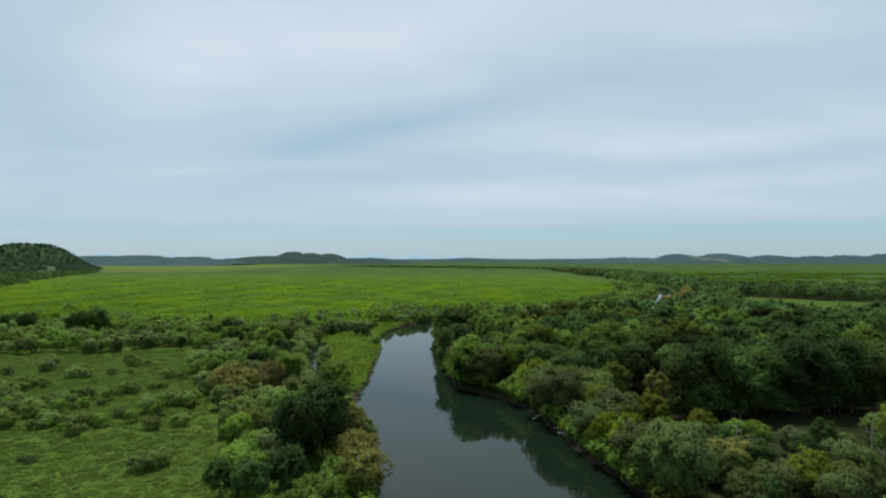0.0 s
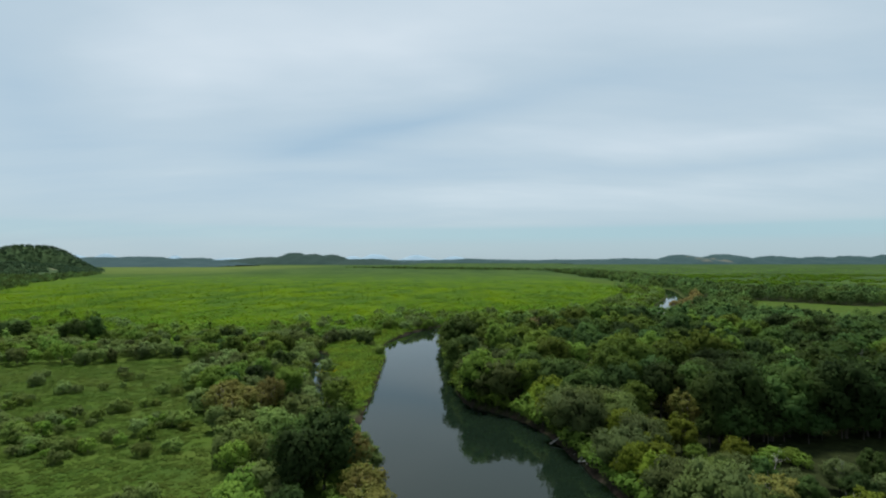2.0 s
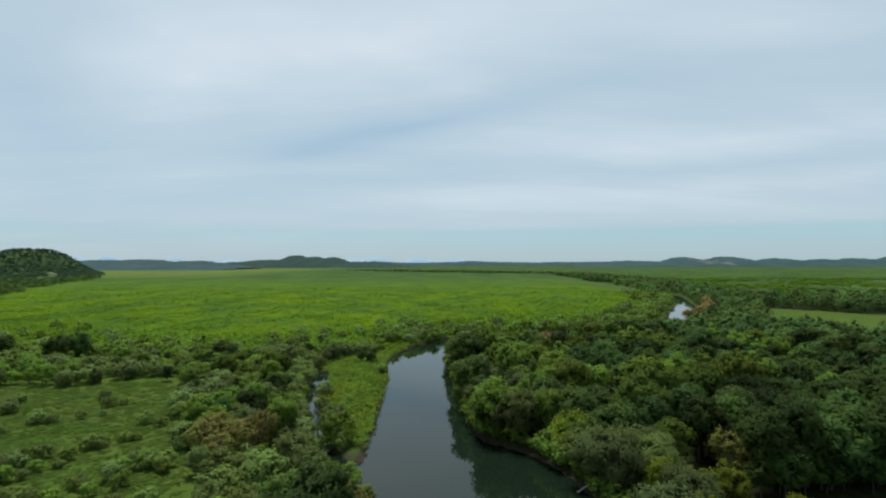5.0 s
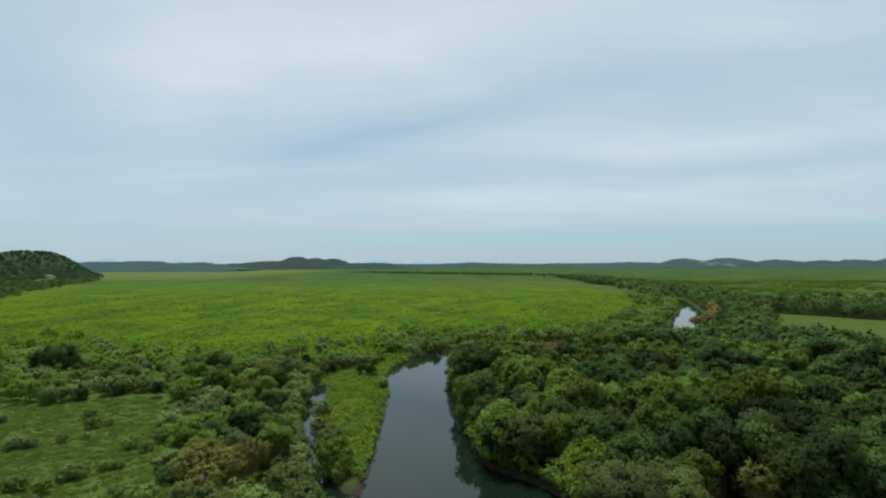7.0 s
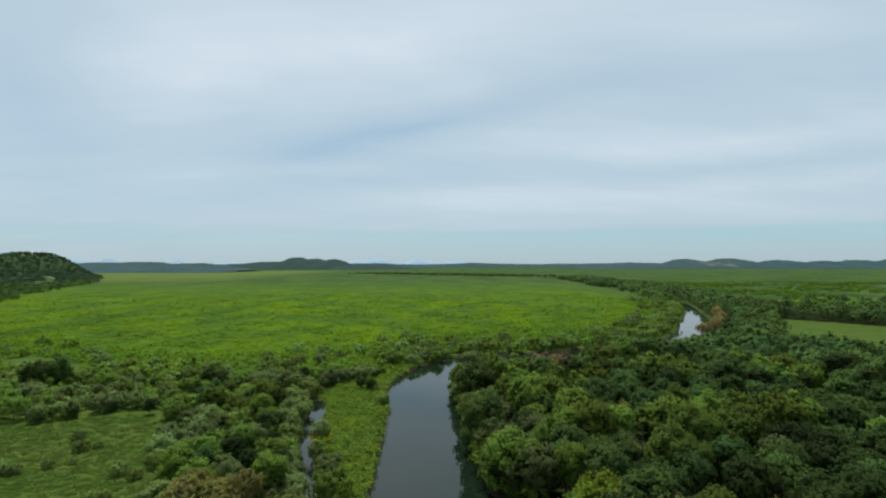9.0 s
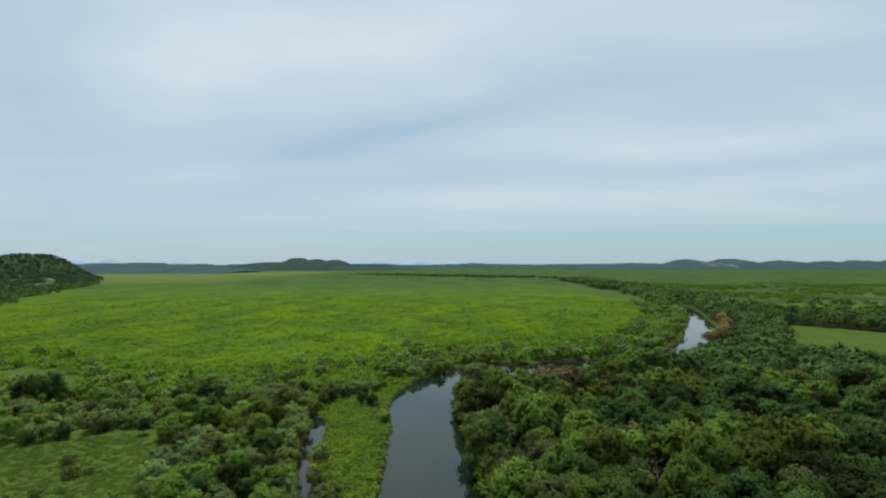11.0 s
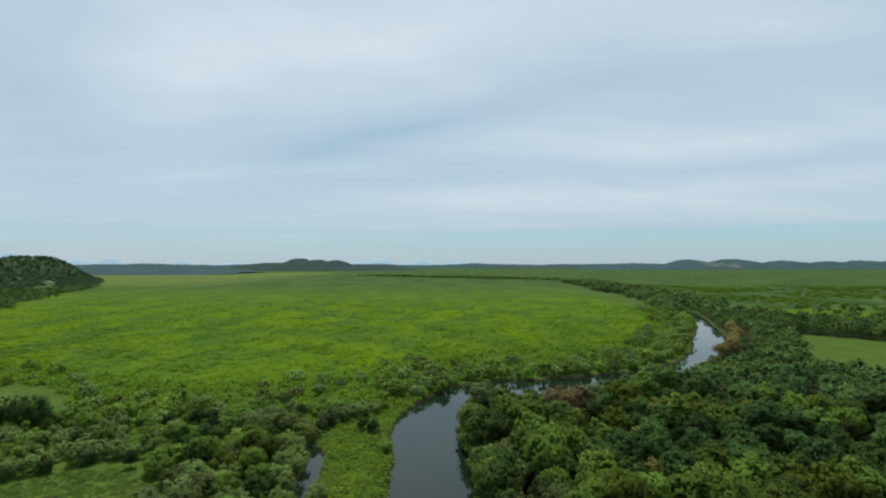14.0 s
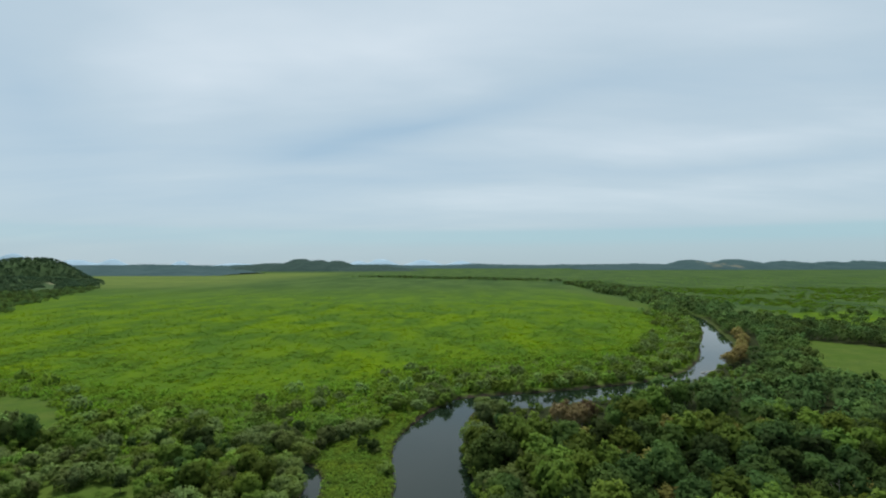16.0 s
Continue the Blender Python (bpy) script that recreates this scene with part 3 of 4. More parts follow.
def stuff(name, label, category, protos, x, y, z, scale, mat, seed, tall=None):
    """Many plants joined in one mesh."""
    rng = np.random.RandomState(seed)
    which = rng.randint(len(protos), size=len(x))
    turn = rng.uniform(0, 2 * math.pi, len(x))
    tall = scale if tall is None else tall
    y = ground_y(y)
    vs, fs, ns, kin, n = [], [], [], [], 0
    for k, (v, f, normal) in enumerate(protos):
        m = np.flatnonzero(which == k)
        if not len(m):
            continue
        c, s = np.cos(turn[m])[:, None], np.sin(turn[m])[:, None]
        px = (v[:, 0] * c - v[:, 1] * s) * scale[m][:, None] + x[m][:, None]
        py = (v[:, 0] * s + v[:, 1] * c) * scale[m][:, None] + y[m][:, None]
        pz = v[:, 2] * tall[m][:, None] + z[m][:, None]
        vs.append(np.stack([px, py, pz], -1).reshape(-1, 3))
        fs.append((f[None] + (np.arange(len(m)) * len(v))[:, None, None] + n).reshape(-1, f.shape[1]))
        nx, ny = normal[:, 0] * c - normal[:, 1] * s, normal[:, 0] * s + normal[:, 1] * c
        ns.append(np.stack([nx, ny, np.broadcast_to(normal[:, 2], nx.shape)], -1).reshape(-1, 3))
        kin.append(np.repeat(rng.uniform(0, 1, len(m)), len(v)))
        n += len(m) * len(v)
    me = mesh_from(name, np.vstack(vs), np.vstack(fs), np.vstack(ns))
    attribute_on(me, "kin", np.concatenate(kin))
    me.materials.append(mat)
    return tagged(new(name, me), label, category, kind="stuff")


def plant(protos, places, rng, low=0.8, high=1.2, lean=4.0):
    """Copies of the prototypes at (x, y); the first of each kind moves to its own first place."""
    at = np.array(places, float)
    heights = ground_height(at[:, 0], at[:, 1]) - 0.05
    for i, (px, py) in enumerate(places):
        s = rng.uniform(low, high)
        m = pose(px, ground_y(py), heights[i], rng.uniform(-lean, lean), rng.uniform(-lean, lean), rng.uniform(0, 360))
        m = m @ Matrix.Diagonal((s * rng.uniform(0.9, 1.1), s * rng.uniform(0.9, 1.1), s * rng.uniform(0.9, 1.12), 1))
        k = rng.randint(len(protos)) if i >= len(protos) else i
        if i < len(protos):
            protos[k].matrix_world = m
        else:
            c = copy_thing(protos[k], Matrix())
            c.matrix_basis = m


# ---------------------------------------------------------------- trees by the river
def alder(seed, fine=1.0):
    return tree("alder_tree", "dense dark green alder standing in the riverside wood", "tree", "", trunk_arrays(seed, 7.4, 0.16, 6, 2.4),
                crown_arrays(seed, 8.8, 3.1, 0.10, 24, int(1900 * fine), 0.36 / fine ** 0.5, lobe=0.36, core=0.8), ALDER, group="riverside wood")


def ash(seed, fine=1.0):
    return tree("ash_tree", "bright green ash with a broad rounded crown", "tree", "", trunk_arrays(seed, 7.8, 0.18, 7, 2.6),
                crown_arrays(seed, 9.2, 3.5, 0.16, 26, int(1900 * fine), 0.37 / fine ** 0.5, lobe=0.35), ASH, group="riverside wood")


def willow(seed, fine=1.0):
    return tree("willow_tree", "grey-green willow with several leaning stems", "tree", "", trunk_arrays(seed, 6.0, 0.17, 5, 2.6, stems=3),
                crown_arrays(seed, 7.2, 3.4, 0.04, 26, int(1900 * fine), 0.35 / fine ** 0.5, droop=0.4, lobe=0.34), WILLOW, group="riverside wood")


def yellowing(seed):
    return tree("sallow_tree", "yellow-green sallow beside the water", "tree", "", trunk_arrays(seed, 5.6, 0.15, 5, 2.4, stems=2, twigs=2),
                crown_arrays(seed, 6.8, 2.9, 0.05, 24, 1900, 0.30, droop=0.3, lobe=0.32), YELLOW, group="yellowing sallows")


def withered(seed, russet=None):
    return tree("withered_tree", "half-withered tree with russet or tan leaves" if russet else "half-withered tree with brownish leaves", "tree", "",
                trunk_arrays(seed, 5.6, 0.14, 6, 2.3, stems=2, twigs=3), crown_arrays(seed, 6.4, 3.0, 0.06, 24, 1500, 0.29, lobe=0.27, core=0.5, loose=0.3), russet or BROWN, bark=GREYTWIG, group="withered trees")


def snag(seed):
    top = tagged(new("dead_tree"), "bare bleached dead tree with broken branches", "dead tree", "dead trees")
    part("trunk", trunk_arrays(seed, 7.6, 0.075, 10, 2.1, foot=0.32, twigs=6), DEADWOOD if seed > 50 else GREYTWIG, top)
    return top


def shrub(seed, fine=1.0):
    return tree("willow_shrub", "low grey-green willow shrub in the marsh meadow", "shrub", "", trunk_arrays(seed, 2.4, 0.07, 3, 1.2, stems=3),
                crown_arrays(seed, 3.0, 2.0, 0.0, 14, int(460 * fine), 0.35 / fine ** 0.5, lobe=0.34, core=0.6), SALLOW_SHRUB, group="marsh shrubs")


def green_shrub(seed, fine=1.0):
    return tree("alder_shrub", "bushy green alder shrub of the marsh", "shrub", "", trunk_arrays(seed, 3.4, 0.08, 4, 1.4, stems=2),
                crown_arrays(seed, 4.2, 2.4, 0.0, 16, int(560 * fine), 0.37 / fine ** 0.5, lobe=0.33, core=0.6), THICKET, group="marsh shrubs")


def pick(x, y, keep):
    return list(zip(x[keep], y[keep]))


def in_view(x, y, margin=14.0):
    return np.abs(x) < 0.86 * np.maximum(y, 0) + margin


def east_wood(x, y):
    return inside(EAST, x, y) & ~inside(CLEARINGS[0], x, y) & ~inside(CLEARINGS[1], x, y)


def along_bank(line, gap, offset, seed, y0, y1):
    """Places beside a bank, offset metres to the right of its run."""
    rng = np.random.RandomState(seed)
    seg = np.diff(line, axis=0)
    run = np.concatenate([[0], np.cumsum(np.linalg.norm(seg, axis=1))])
    s = np.arange(0, run[-1], gap) + rng.uniform(-0.3, 0.3, int(np.ceil(run[-1] / gap))) * gap
    px, py = np.interp(s, run, line[:, 0]), np.interp(s, run, line[:, 1])
    k = np.clip(np.searchsorted(run, s) - 1, 0, len(seg) - 1)
    t = unit(seg[k])
    o = offset * rng.uniform(0.7, 1.4, len(s))
    px, py = px + t[:, 1] * o, py - t[:, 0] * o
    m = (py > y0) & (py < y1)
    return list(zip(px[m], py[m])), rng


# the wood east of the river; a gully, its floor coloured dark for shade, parts its front row from the rest
INNER_BEND = np.array([(3, 168), (50, 180), (60, 208), (3, 198)], float)
RED_SPOT = np.array([(11, 148), (30, 152), (32, 172), (11, 172)], float)
TAN_SPOT = np.array([(98, 236), (108, 238), (132, 274), (152, 318), (150, 334), (136, 322), (112, 268)], float)
POOL_SIDE = np.array([(60, 194), (80, 196), (102, 234), (98, 244), (84, 230), (72, 214)], float)
GULLY = np.array([(29, 58), (44, 60), (62, 62), (110, 68), (110, 84), (62, 76), (44, 71), (32, 68)], float)
x, y, rng = scattered(-6, 190, 34, 200, 5.1, 11)
d = water_distance(x, y)
wood = east_wood(x, y) & (d > 3.2) & in_view(x, y) & (np.hypot(x, y) < 175) & ~inside(GULLY, x, y) & ~inside(INNER_BEND, x, y) & ~inside(RED_SPOT, x, y) & ~inside(POOL_SIDE, x, y)
kind = 0.5 + 0.5 * wobble(x, y, 13, 5) + rng.normal(size=len(x)) * 0.22 - 0.2 * steps(x, 26, 40) - 0.25 * steps(x, 22, 32) * (1 - steps(y, 96, 112)) - 0.3 * steps(x, 46, 58) * steps(y, 98, 116)
bank = d < 8
low_end = wood & ((x < 32) & (y > 150) | (x < 64) & (y > 166))
wood &= ~low_end
front = (y < 60 + 0.12 * np.maximum(x - 30, 0)) & (x < 100)
is_willow = wood & (bank & (kind > 0.35) | (kind > 0.84) | front & (kind > 0.3))
is_yellow = is_willow & (rng.uniform(size=len(x)) < np.where(front, 0.35, 0.1))
is_ash = wood & ~is_willow & (kind > 0.38) & ~bank
is_alder = wood & ~is_willow & ~is_ash
odd = rng.uniform(size=len(x))
is_brown = wood & (odd < 0.045)
is_snag = wood & (odd > 0.972)
plain_kind = ~is_brown & ~is_snag & ~front
reach = np.hypot(x, y - 20)
bank_places, bank_rng = along_bank(RIGHT_BANK, 3.4, 1.7, 31, 44, 158)
for kind_of, seeds, chosen, extra, low, high in ((alder, (1, 2, 3, 4), is_alder, bank_places[2::6], 0.7, 1.15), (ash, (5, 6, 7, 8), is_ash, bank_places[6::8], 0.72, 1.15),
                                                 (willow, (9, 10, 11, 12), is_willow & ~is_yellow, bank_places[0::4] + bank_places[1::6], 0.68, 1.05)):
    spots = np.array(pick(x, y, chosen & plain_kind) + extra)
    if kind_of is willow:  # sallows hold this stretch of the bank
        spots = spots[~((spots[:, 0] > 9) & (spots[:, 0] < 19) & (spots[:, 1] > 74) & (spots[:, 1] < 88))]
    reach = np.hypot(spots[:, 0], spots[:, 1] - 20)
    for fine, a, b in ((2.0, 0, 58), (0.9, 58, 90), (0.4, 90, 999)):
        here = [tuple(q) for q in spots[(reach >= a) & (reach < b)]]
        if len(here) > 4:
            plant([kind_of(s, fine) for s in seeds], here, rng, low, high)
spots = pick(x, y, low_end)
plant([willow(s, 0.4) for s in (53, 54)], spots[0::3], rng, 0.5, 0.66)
plant([alder(s, 0.4) for s in (55, 56)], spots[1::3], rng, 0.42, 0.6)
plant([alder(s, 0.5) for s in (71, 72, 73)], [(36, 166), (40, 170), (43, 166), (34, 160), (47, 172), (52, 176), (56, 182), (31, 156)], rng, 0.95, 1.12)
plant([willow(s, 0.6) for s in (74, 75)], [(5, 172), (7.5, 175), (3.5, 177), (2.5, 168)], rng, 0.66, 0.82)
plant([willow(s, 1.2) for s in (86, 87)], [(-9.8, 62.4), (-11.2, 65.0), (-10.4, 60.2)], rng, 0.48, 0.6)
plant([alder(s, 1.4) for s in (90, 91)], [(7.6, 89.0), (4.6, 93.5), (3.0, 106.0), (2.4, 120.0)], rng, 0.72, 0.88)
plant([ash(s, 1.4) for s in (92, 93)], [(11.2, 88.4), (3.4, 99.0), (2.6, 113.0)], rng, 0.68, 0.82)
# the low front row
xf, yf, front_rng = scattered(16, 75, 36, 72, 3.5, 35)
spots = pick(xf, yf, east_wood(xf, yf) & (front_rng.uniform(size=len(xf)) < np.where(xf > 30, 0.75, 0.9)) & (water_distance(xf, yf) > 3.5) & (yf < 58 + 0.12 * np.maximum(xf - 30, 0)) & in_view(xf, yf))
plant([willow(s, 1.1) for s in (24, 25)], spots[0::2], rng, 0.38, 0.6)
plant([alder(s, 1.1) for s in (26, 27)], spots[1::4] + spots[7::8] + spots[11::16], rng, 0.34, 0.52)
rear = [(px, 70.5 + 0.13 * (px - 30) + rng.uniform(-1, 1)) for px in np.arange(33, 78, 3.4)]
plant([alder(s, 1.0) for s in (51, 52)], rear, rng, 1.05, 1.25)
plant([alder(s, 0.7) for s in (78, 79)], [(px, 69.2 + 0.13 * (px - 30) + rng.uniform(-0.6, 0.6)) for px in np.arange(31, 78, 2.6)], rng, 0.5, 0.62)
is_yellow &= ~front
plant([yellowing(s) for s in (13, 14)], pick(x, y, is_yellow & plain_kind) + spots[3::16] + bank_places[3::6] + bank_places[2::8] + [(29.5, 60), (14.8, 77.5), (12.6, 82.5), (15.4, 80.5), (20, 79.5), (17.4, 81.5), (22, 64), (26, 66), (20, 58), (14, 83)], rng, 0.62, 0.95)
plant([withered(s) for s in (15, 16)], pick(x, y, is_brown & (y < 130)) + [(-8.2, 50), (-7.6, 46.5), (-9, 53), (31, 82), (-11.4, 60)], rng, 0.75, 0.95)
plant([withered(s) for s in (15, 16)], [(-32, 84), (-29, 81.5), (-34.5, 82), (-31, 79), (-28, 84.5), (-31.5, 86.5), (-35, 86)], rng, 0.74, 0.92)
plant([withered(s) for s in (76, 77)], pick(x, y, is_brown & (y >= 130)), rng, 0.9, 1.1)
plant([withered(s, RUSSET) for s in (17, 18)], [(20, 166), (23, 169), (26, 167), (28.5, 170), (24, 164)], rng, 0.85, 1.0)
tan_row, tan_rng = along_bank(RIGHT_BANK, 5.0, 3.0, 45, 240, 322)
plant([withered(s, TAN) for s in (19, 20)], tan_row + [(108, 248), (112, 254)], rng, 0.75, 1.0)
plant([snag(s) for s in (21, 22, 23)], pick(x, y, is_snag & ~front) + [(25, 101)], rng, 0.8, 1.1, 8)
plant([snag(s) for s in (57, 58)], [(33, 60), (37, 55), (28, 52), (42, 56), (24, 57), (48, 59), (38, 50), (31, 47), (44, 52), (52, 60)], rng, 0.5, 0.72, 14)
plant([green_shrub(s) for s in (61, 62)], [(px + rng.uniform(-1, 1), 62.5 + 0.13 * (px - 30) + rng.uniform(-2, 2)) for px in np.arange(26, 40, 1.6)], rng, 0.45, 0.65)

# thickets west of the river and along the creek
x, y, rng = scattered(-150, -3, 38, 236, 3.7, 12)
d = water_distance(x, y)
meadow = inside(NEAR_MEADOW, x, y)
spit = inside(SPIT, x, y)
open_patch = inside(np.array([(-135, 195), (-112, 182), (-94, 160), (-100, 156), (-118, 170), (-140, 182)], float), x, y)
creek_x = np.interp(y, (80, 88, 95, 102, 112, 121, 131, 142), (-17, -21, -23, -25, -28, -30, -31, -34))
west = (d > 0.25) & ~meadow & ~spit & ~open_patch & in_view(x, y) & (x < np.interp(y, (30, 75, 160, 190), (-8, -16, -24, -12))) & ~in_plain(x, y) & ~inside(EAST, x, y) & ((y < 80) | (y > 144) | (x < creek_x - 1))
BROWN_SPOT = np.array([(-36.5, 77), (-26.5, 79), (-26.5, 88), (-36.5, 88)], float)
CREEK_MOUTH = np.array([(-10, 73), (-15, 73), (-19.5, 78), (-20, 84), (-12, 84)], float)
west &= ~inside(BROWN_SPOT, x, y) & ~inside(CREEK_MOUTH, x, y)
west &= (y < 166 + 8 * wobble(x, y, 17)) | (rng.uniform(size=len(x)) < 0.14)
near_creek = line_distance(CREEK, x, y) < 15
kind = 0.5 + 0.5 * wobble(x, y, 9, 8) + rng.normal(size=len(x)) * 0.25
tall = west & (near_creek | (y < 78) | (kind > 0.95)) & (rng.uniform(size=len(x)) < 0.42)
small = west & ~tall
plant([willow(s, 0.7) for s in (31, 32)], pick(x, y, tall & (kind > 0.45)), rng, 0.38, 0.62)
plant([alder(s, 0.7) for s in (33, 34)], pick(x, y, tall & (kind <= 0.45)), rng, 0.36, 0.6)
plant([alder(s, 1.0) for s in (28, 29)], [(-121, 150), (-125, 147), (-118, 153), (-13.4, 56.5), (-16.6, 58.5), (-15.4, 53.5)], rng, 0.8, 0.95)
plant([alder(s, 1.2) for s in (80, 81)], [(-13.4, 62), (-12.6, 57), (-17.5, 64)], rng, 0.5, 0.62)
plant([alder(s, 1.0) for s in (94, 95)], [(-97, 146), (-100.5, 147.5), (-95, 149)], rng, 0.85, 1.1)
plant([ash(s, 0.6) for s in (65, 66)], [(-66, 141), (-62, 139), (-57, 141), (-42, 134), (-44, 138), (-38, 130), (-72, 137), (-49, 128), (-51, 139), (-59, 138), (-39, 127), (-57, 130), (-44, 135), (-40, 95), (-39, 125), (-26.5, 89), (-36, 107)], rng, 0.5, 0.68)
plant([alder(s, 0.6) for s in (67, 68)], [(-21.5, 148.5), (-24, 150), (-52, 146), (-35, 118), (-31, 108)], rng, 0.36, 0.46)
places_a, places_b = pick(x, y, small & (kind > 0.45)), pick(x, y, small & (kind <= 0.45))

# single bushes in the near meadow and on the spit
meadow_bushes = [(-65, 98), (-62, 101), (-69, 91), (-76, 104), (-60, 110), (-31, 53), (-44, 55), (-45, 65), (-47, 67), (-50, 68), (-53, 69), (-44, 71), (-42, 76), (-47, 89), (-50, 85),
                 (-56, 71), (-59, 73), (-62, 76), (-66, 80), (-39, 77), (-37, 66), (-70, 84), (-58, 64), (-62, 67), (-54, 60), (-80, 112), (-84, 100), (-50, 98), (-66, 114), (-74, 94)]
band_x, band_y, band_rng = scattered(-72, -34, 62, 94, 2.5, 44, 0.6)
SHRUB_BAND = np.array([(-72, 66), (-60, 67), (-48, 63), (-38, 70), (-35, 78), (-42, 84), (-52, 80), (-60, 84), (-70, 92)], float)
in_band = inside(SHRUB_BAND, band_x, band_y) & (wobble(band_x, band_y, 4.5, 2) > -0.15)
bank_bushes = [(-18.6, 86.5), (-17.2, 85), (-20.5, 88), (-17.5, 138), (-7.5, 189), (-10, 190), (-5, 193), (-21, 148), (-24, 149), (-27, 156), (-31, 154)]
x, y, rng2 = scattered(-30, 190, 180, 470, 4.2, 14)
d = water_distance(x, y)
side = (d > np.where(y > 225, 2.2, 0.8)) & (d < 26) & ~inside(EAST, x, y) & ~inside(RIVER, x, y) & (x > -22)
side &= (d < 12) | (rng2.uniform(size=len(x)) < 0.4)
far_bank = pick(x, y, side)


def nearest(places, n):
    order = sorted(places, key=lambda q: math.hypot(q[0], q[1] - 30))
    return order[:n], np.array(order[n:] or [(0, 5000)], float)


grey_near, grey_rest = nearest(places_a + far_bank[::2], 150)
green_near, green_rest = nearest(places_b + far_bank[1::2], 110)
plant([shrub(s, 2.0) for s in (35, 36, 37)], grey_near[:70], rng, 0.8, 1.4)
plant([shrub(s, 1.3) for s in (35, 36, 37)], grey_near[70:], rng, 0.8, 1.4)
left_low, left_rng = along_bank(LEFT_BANK, 2.2, -1.3, 39, 34, 66)
plant([green_shrub(s, 1.4) for s in (84, 85)], left_low + [(px - 2.6, py + 0.8) for px, py in left_low[::2]], left_rng, 0.5, 0.85)
beside = [(px + rng.uniform(-3.5, 3.5), py + rng.uniform(-2, 2)) for px, py in meadow_bushes[:28] for _ in range(1)]
creek_left, creek_rng = along_bank(CREEK, 2.4, -3.1, 36, 86, 150)
creek_low, creek_rng = along_bank(CREEK, 1.9, -1.9, 47, 84, 113)
mouth_side = [(px + 0.6, py - 4.2) for px, py in along_bank(CREEK, 1.6, -1.6, 48, 76, 84)[0]] + [(-13.4, 70), (-14.6, 71.6), (-16, 72.6), (-17.6, 73.8), (-15.4, 69.4)]
creek_right, creek_rng = along_bank(CREEK, 4.6, 2.4, 37, 86, 118)
plant([shrub(s, 1.5) for s in (63, 64)], creek_left + creek_low + creek_right[::2], creek_rng, 0.75, 1.15)
plant([green_shrub(s, 1.4) for s in (88, 89)], mouth_side, creek_rng, 0.4, 0.62)
plant([shrub(s, 2.4) for s in (41, 42)], meadow_bushes + beside + bank_bushes, rng, 0.3, 0.8)
band = pick(band_x, band_y, in_band)
plant([shrub(s, 1.6) for s in (43, 44)], band[0::2], band_rng, 0.35, 0.75)
plant([green_shrub(s, 1.6) for s in (45, 46)], band[1::2], band_rng, 0.28, 0.55)
plant([green_shrub(s, 1.8) for s in (38, 39, 40)], green_near[:60] + [(-18, 87), (-7, 187)], rng, 0.6, 1.15)
plant([green_shrub(s, 1.1) for s in (38, 39, 40)], green_near[60:], rng, 0.6, 1.15)
low_places, low_rng = along_bank(RIGHT_BANK, 2.3, 0.6, 33, 44, 160)
xb, yb, low_rng = scattered(3, 60, 150, 208, 4.6, 34)
plant([green_shrub(s, 0.6) for s in (47, 48)], low_places, low_rng, 0.5, 0.95)
plant([green_shrub(s, 0.4) for s in (49, 50)], pick(xb, yb, (inside(INNER_BEND, xb, yb) | inside(RED_SPOT, xb, yb)) & (water_distance(xb, yb) > 0.6)), low_rng, 0.3, 0.55)
xp, yp, low_rng = scattered(58, 104, 192, 246, 3.6, 38)
plant([green_shrub(s, 0.4) for s in (82, 83)], pick(xp, yp, inside(POOL_SIDE, xp, yp) & inside(EAST, xp, yp) & (water_distance(xp, yp) > 0.8)), low_rng, 0.25, 0.5)
FAR_SHRUBS = [crown_arrays(s, 3.6, 2.3, 0.0, 12, 150, 0.62, core=0.4, lift=0.2) for s in range(50, 55)]
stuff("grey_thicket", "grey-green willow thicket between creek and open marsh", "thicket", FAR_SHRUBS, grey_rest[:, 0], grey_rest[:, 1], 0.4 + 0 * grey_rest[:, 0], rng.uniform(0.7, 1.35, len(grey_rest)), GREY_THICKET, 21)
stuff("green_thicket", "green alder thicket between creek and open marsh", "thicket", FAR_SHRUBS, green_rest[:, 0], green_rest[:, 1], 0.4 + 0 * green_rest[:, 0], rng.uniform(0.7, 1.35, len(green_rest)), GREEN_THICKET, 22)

# ---------------------------------------------------------------- woods farther off
FAR_TREES = [crown_arrays(s, 8.5, 3.9, 0.0, 13, 210, 0.74, core=0.45, lift=0.55) for s in range(60, 66)]
BLOB_TREES = [crown_arrays(s, 8.0, 4.5, 0.0, 9, 90, 1.5, core=0.3, lift=0.35) for s in range(66, 71)]
HILL_TREES = [crown_arrays(s, 8.0, 4.5, 0.0, 7, 30, 1.8, core=0.5, lift=0.35) for s in range(66, 71)]
SPREAD = [hummock_arrays(s, 14, 5.0, 1.2, 2.0) for s in range(90, 94)]
LOW_SHRUBS = [crown_arrays(s, 1.5, 2.0, 0.0, 8, 44, 0.66, core=0, lift=1.0) for s in range(71, 76)]
x, y, rng = scattered(60, 560, 34, 640, 6.0, 15, 0.6)
keep = east_wood(x, y) & (water_distance(x, y) > 2) & in_view(x, y, 40) & (np.hypot(x, y) >= 175) & (np.hypot(x, y) < 460) & ~inside(INNER_BEND, x, y) & ~inside(TAN_SPOT, x, y) & ~inside(POOL_SIDE, x, y)
keep &= (rng.uniform(size=len(x)) < 0.92)
s = rng.uniform(0.7, 1.12, len(x)) * np.where(y > 330 + 0.2 * x, 0.75, 1)
stuff("far_wood", "continuous green wood beyond the river bend", "wood", FAR_TREES, x[keep], y[keep], 0.3 + 0 * x[keep], s[keep], WOODS, 1)

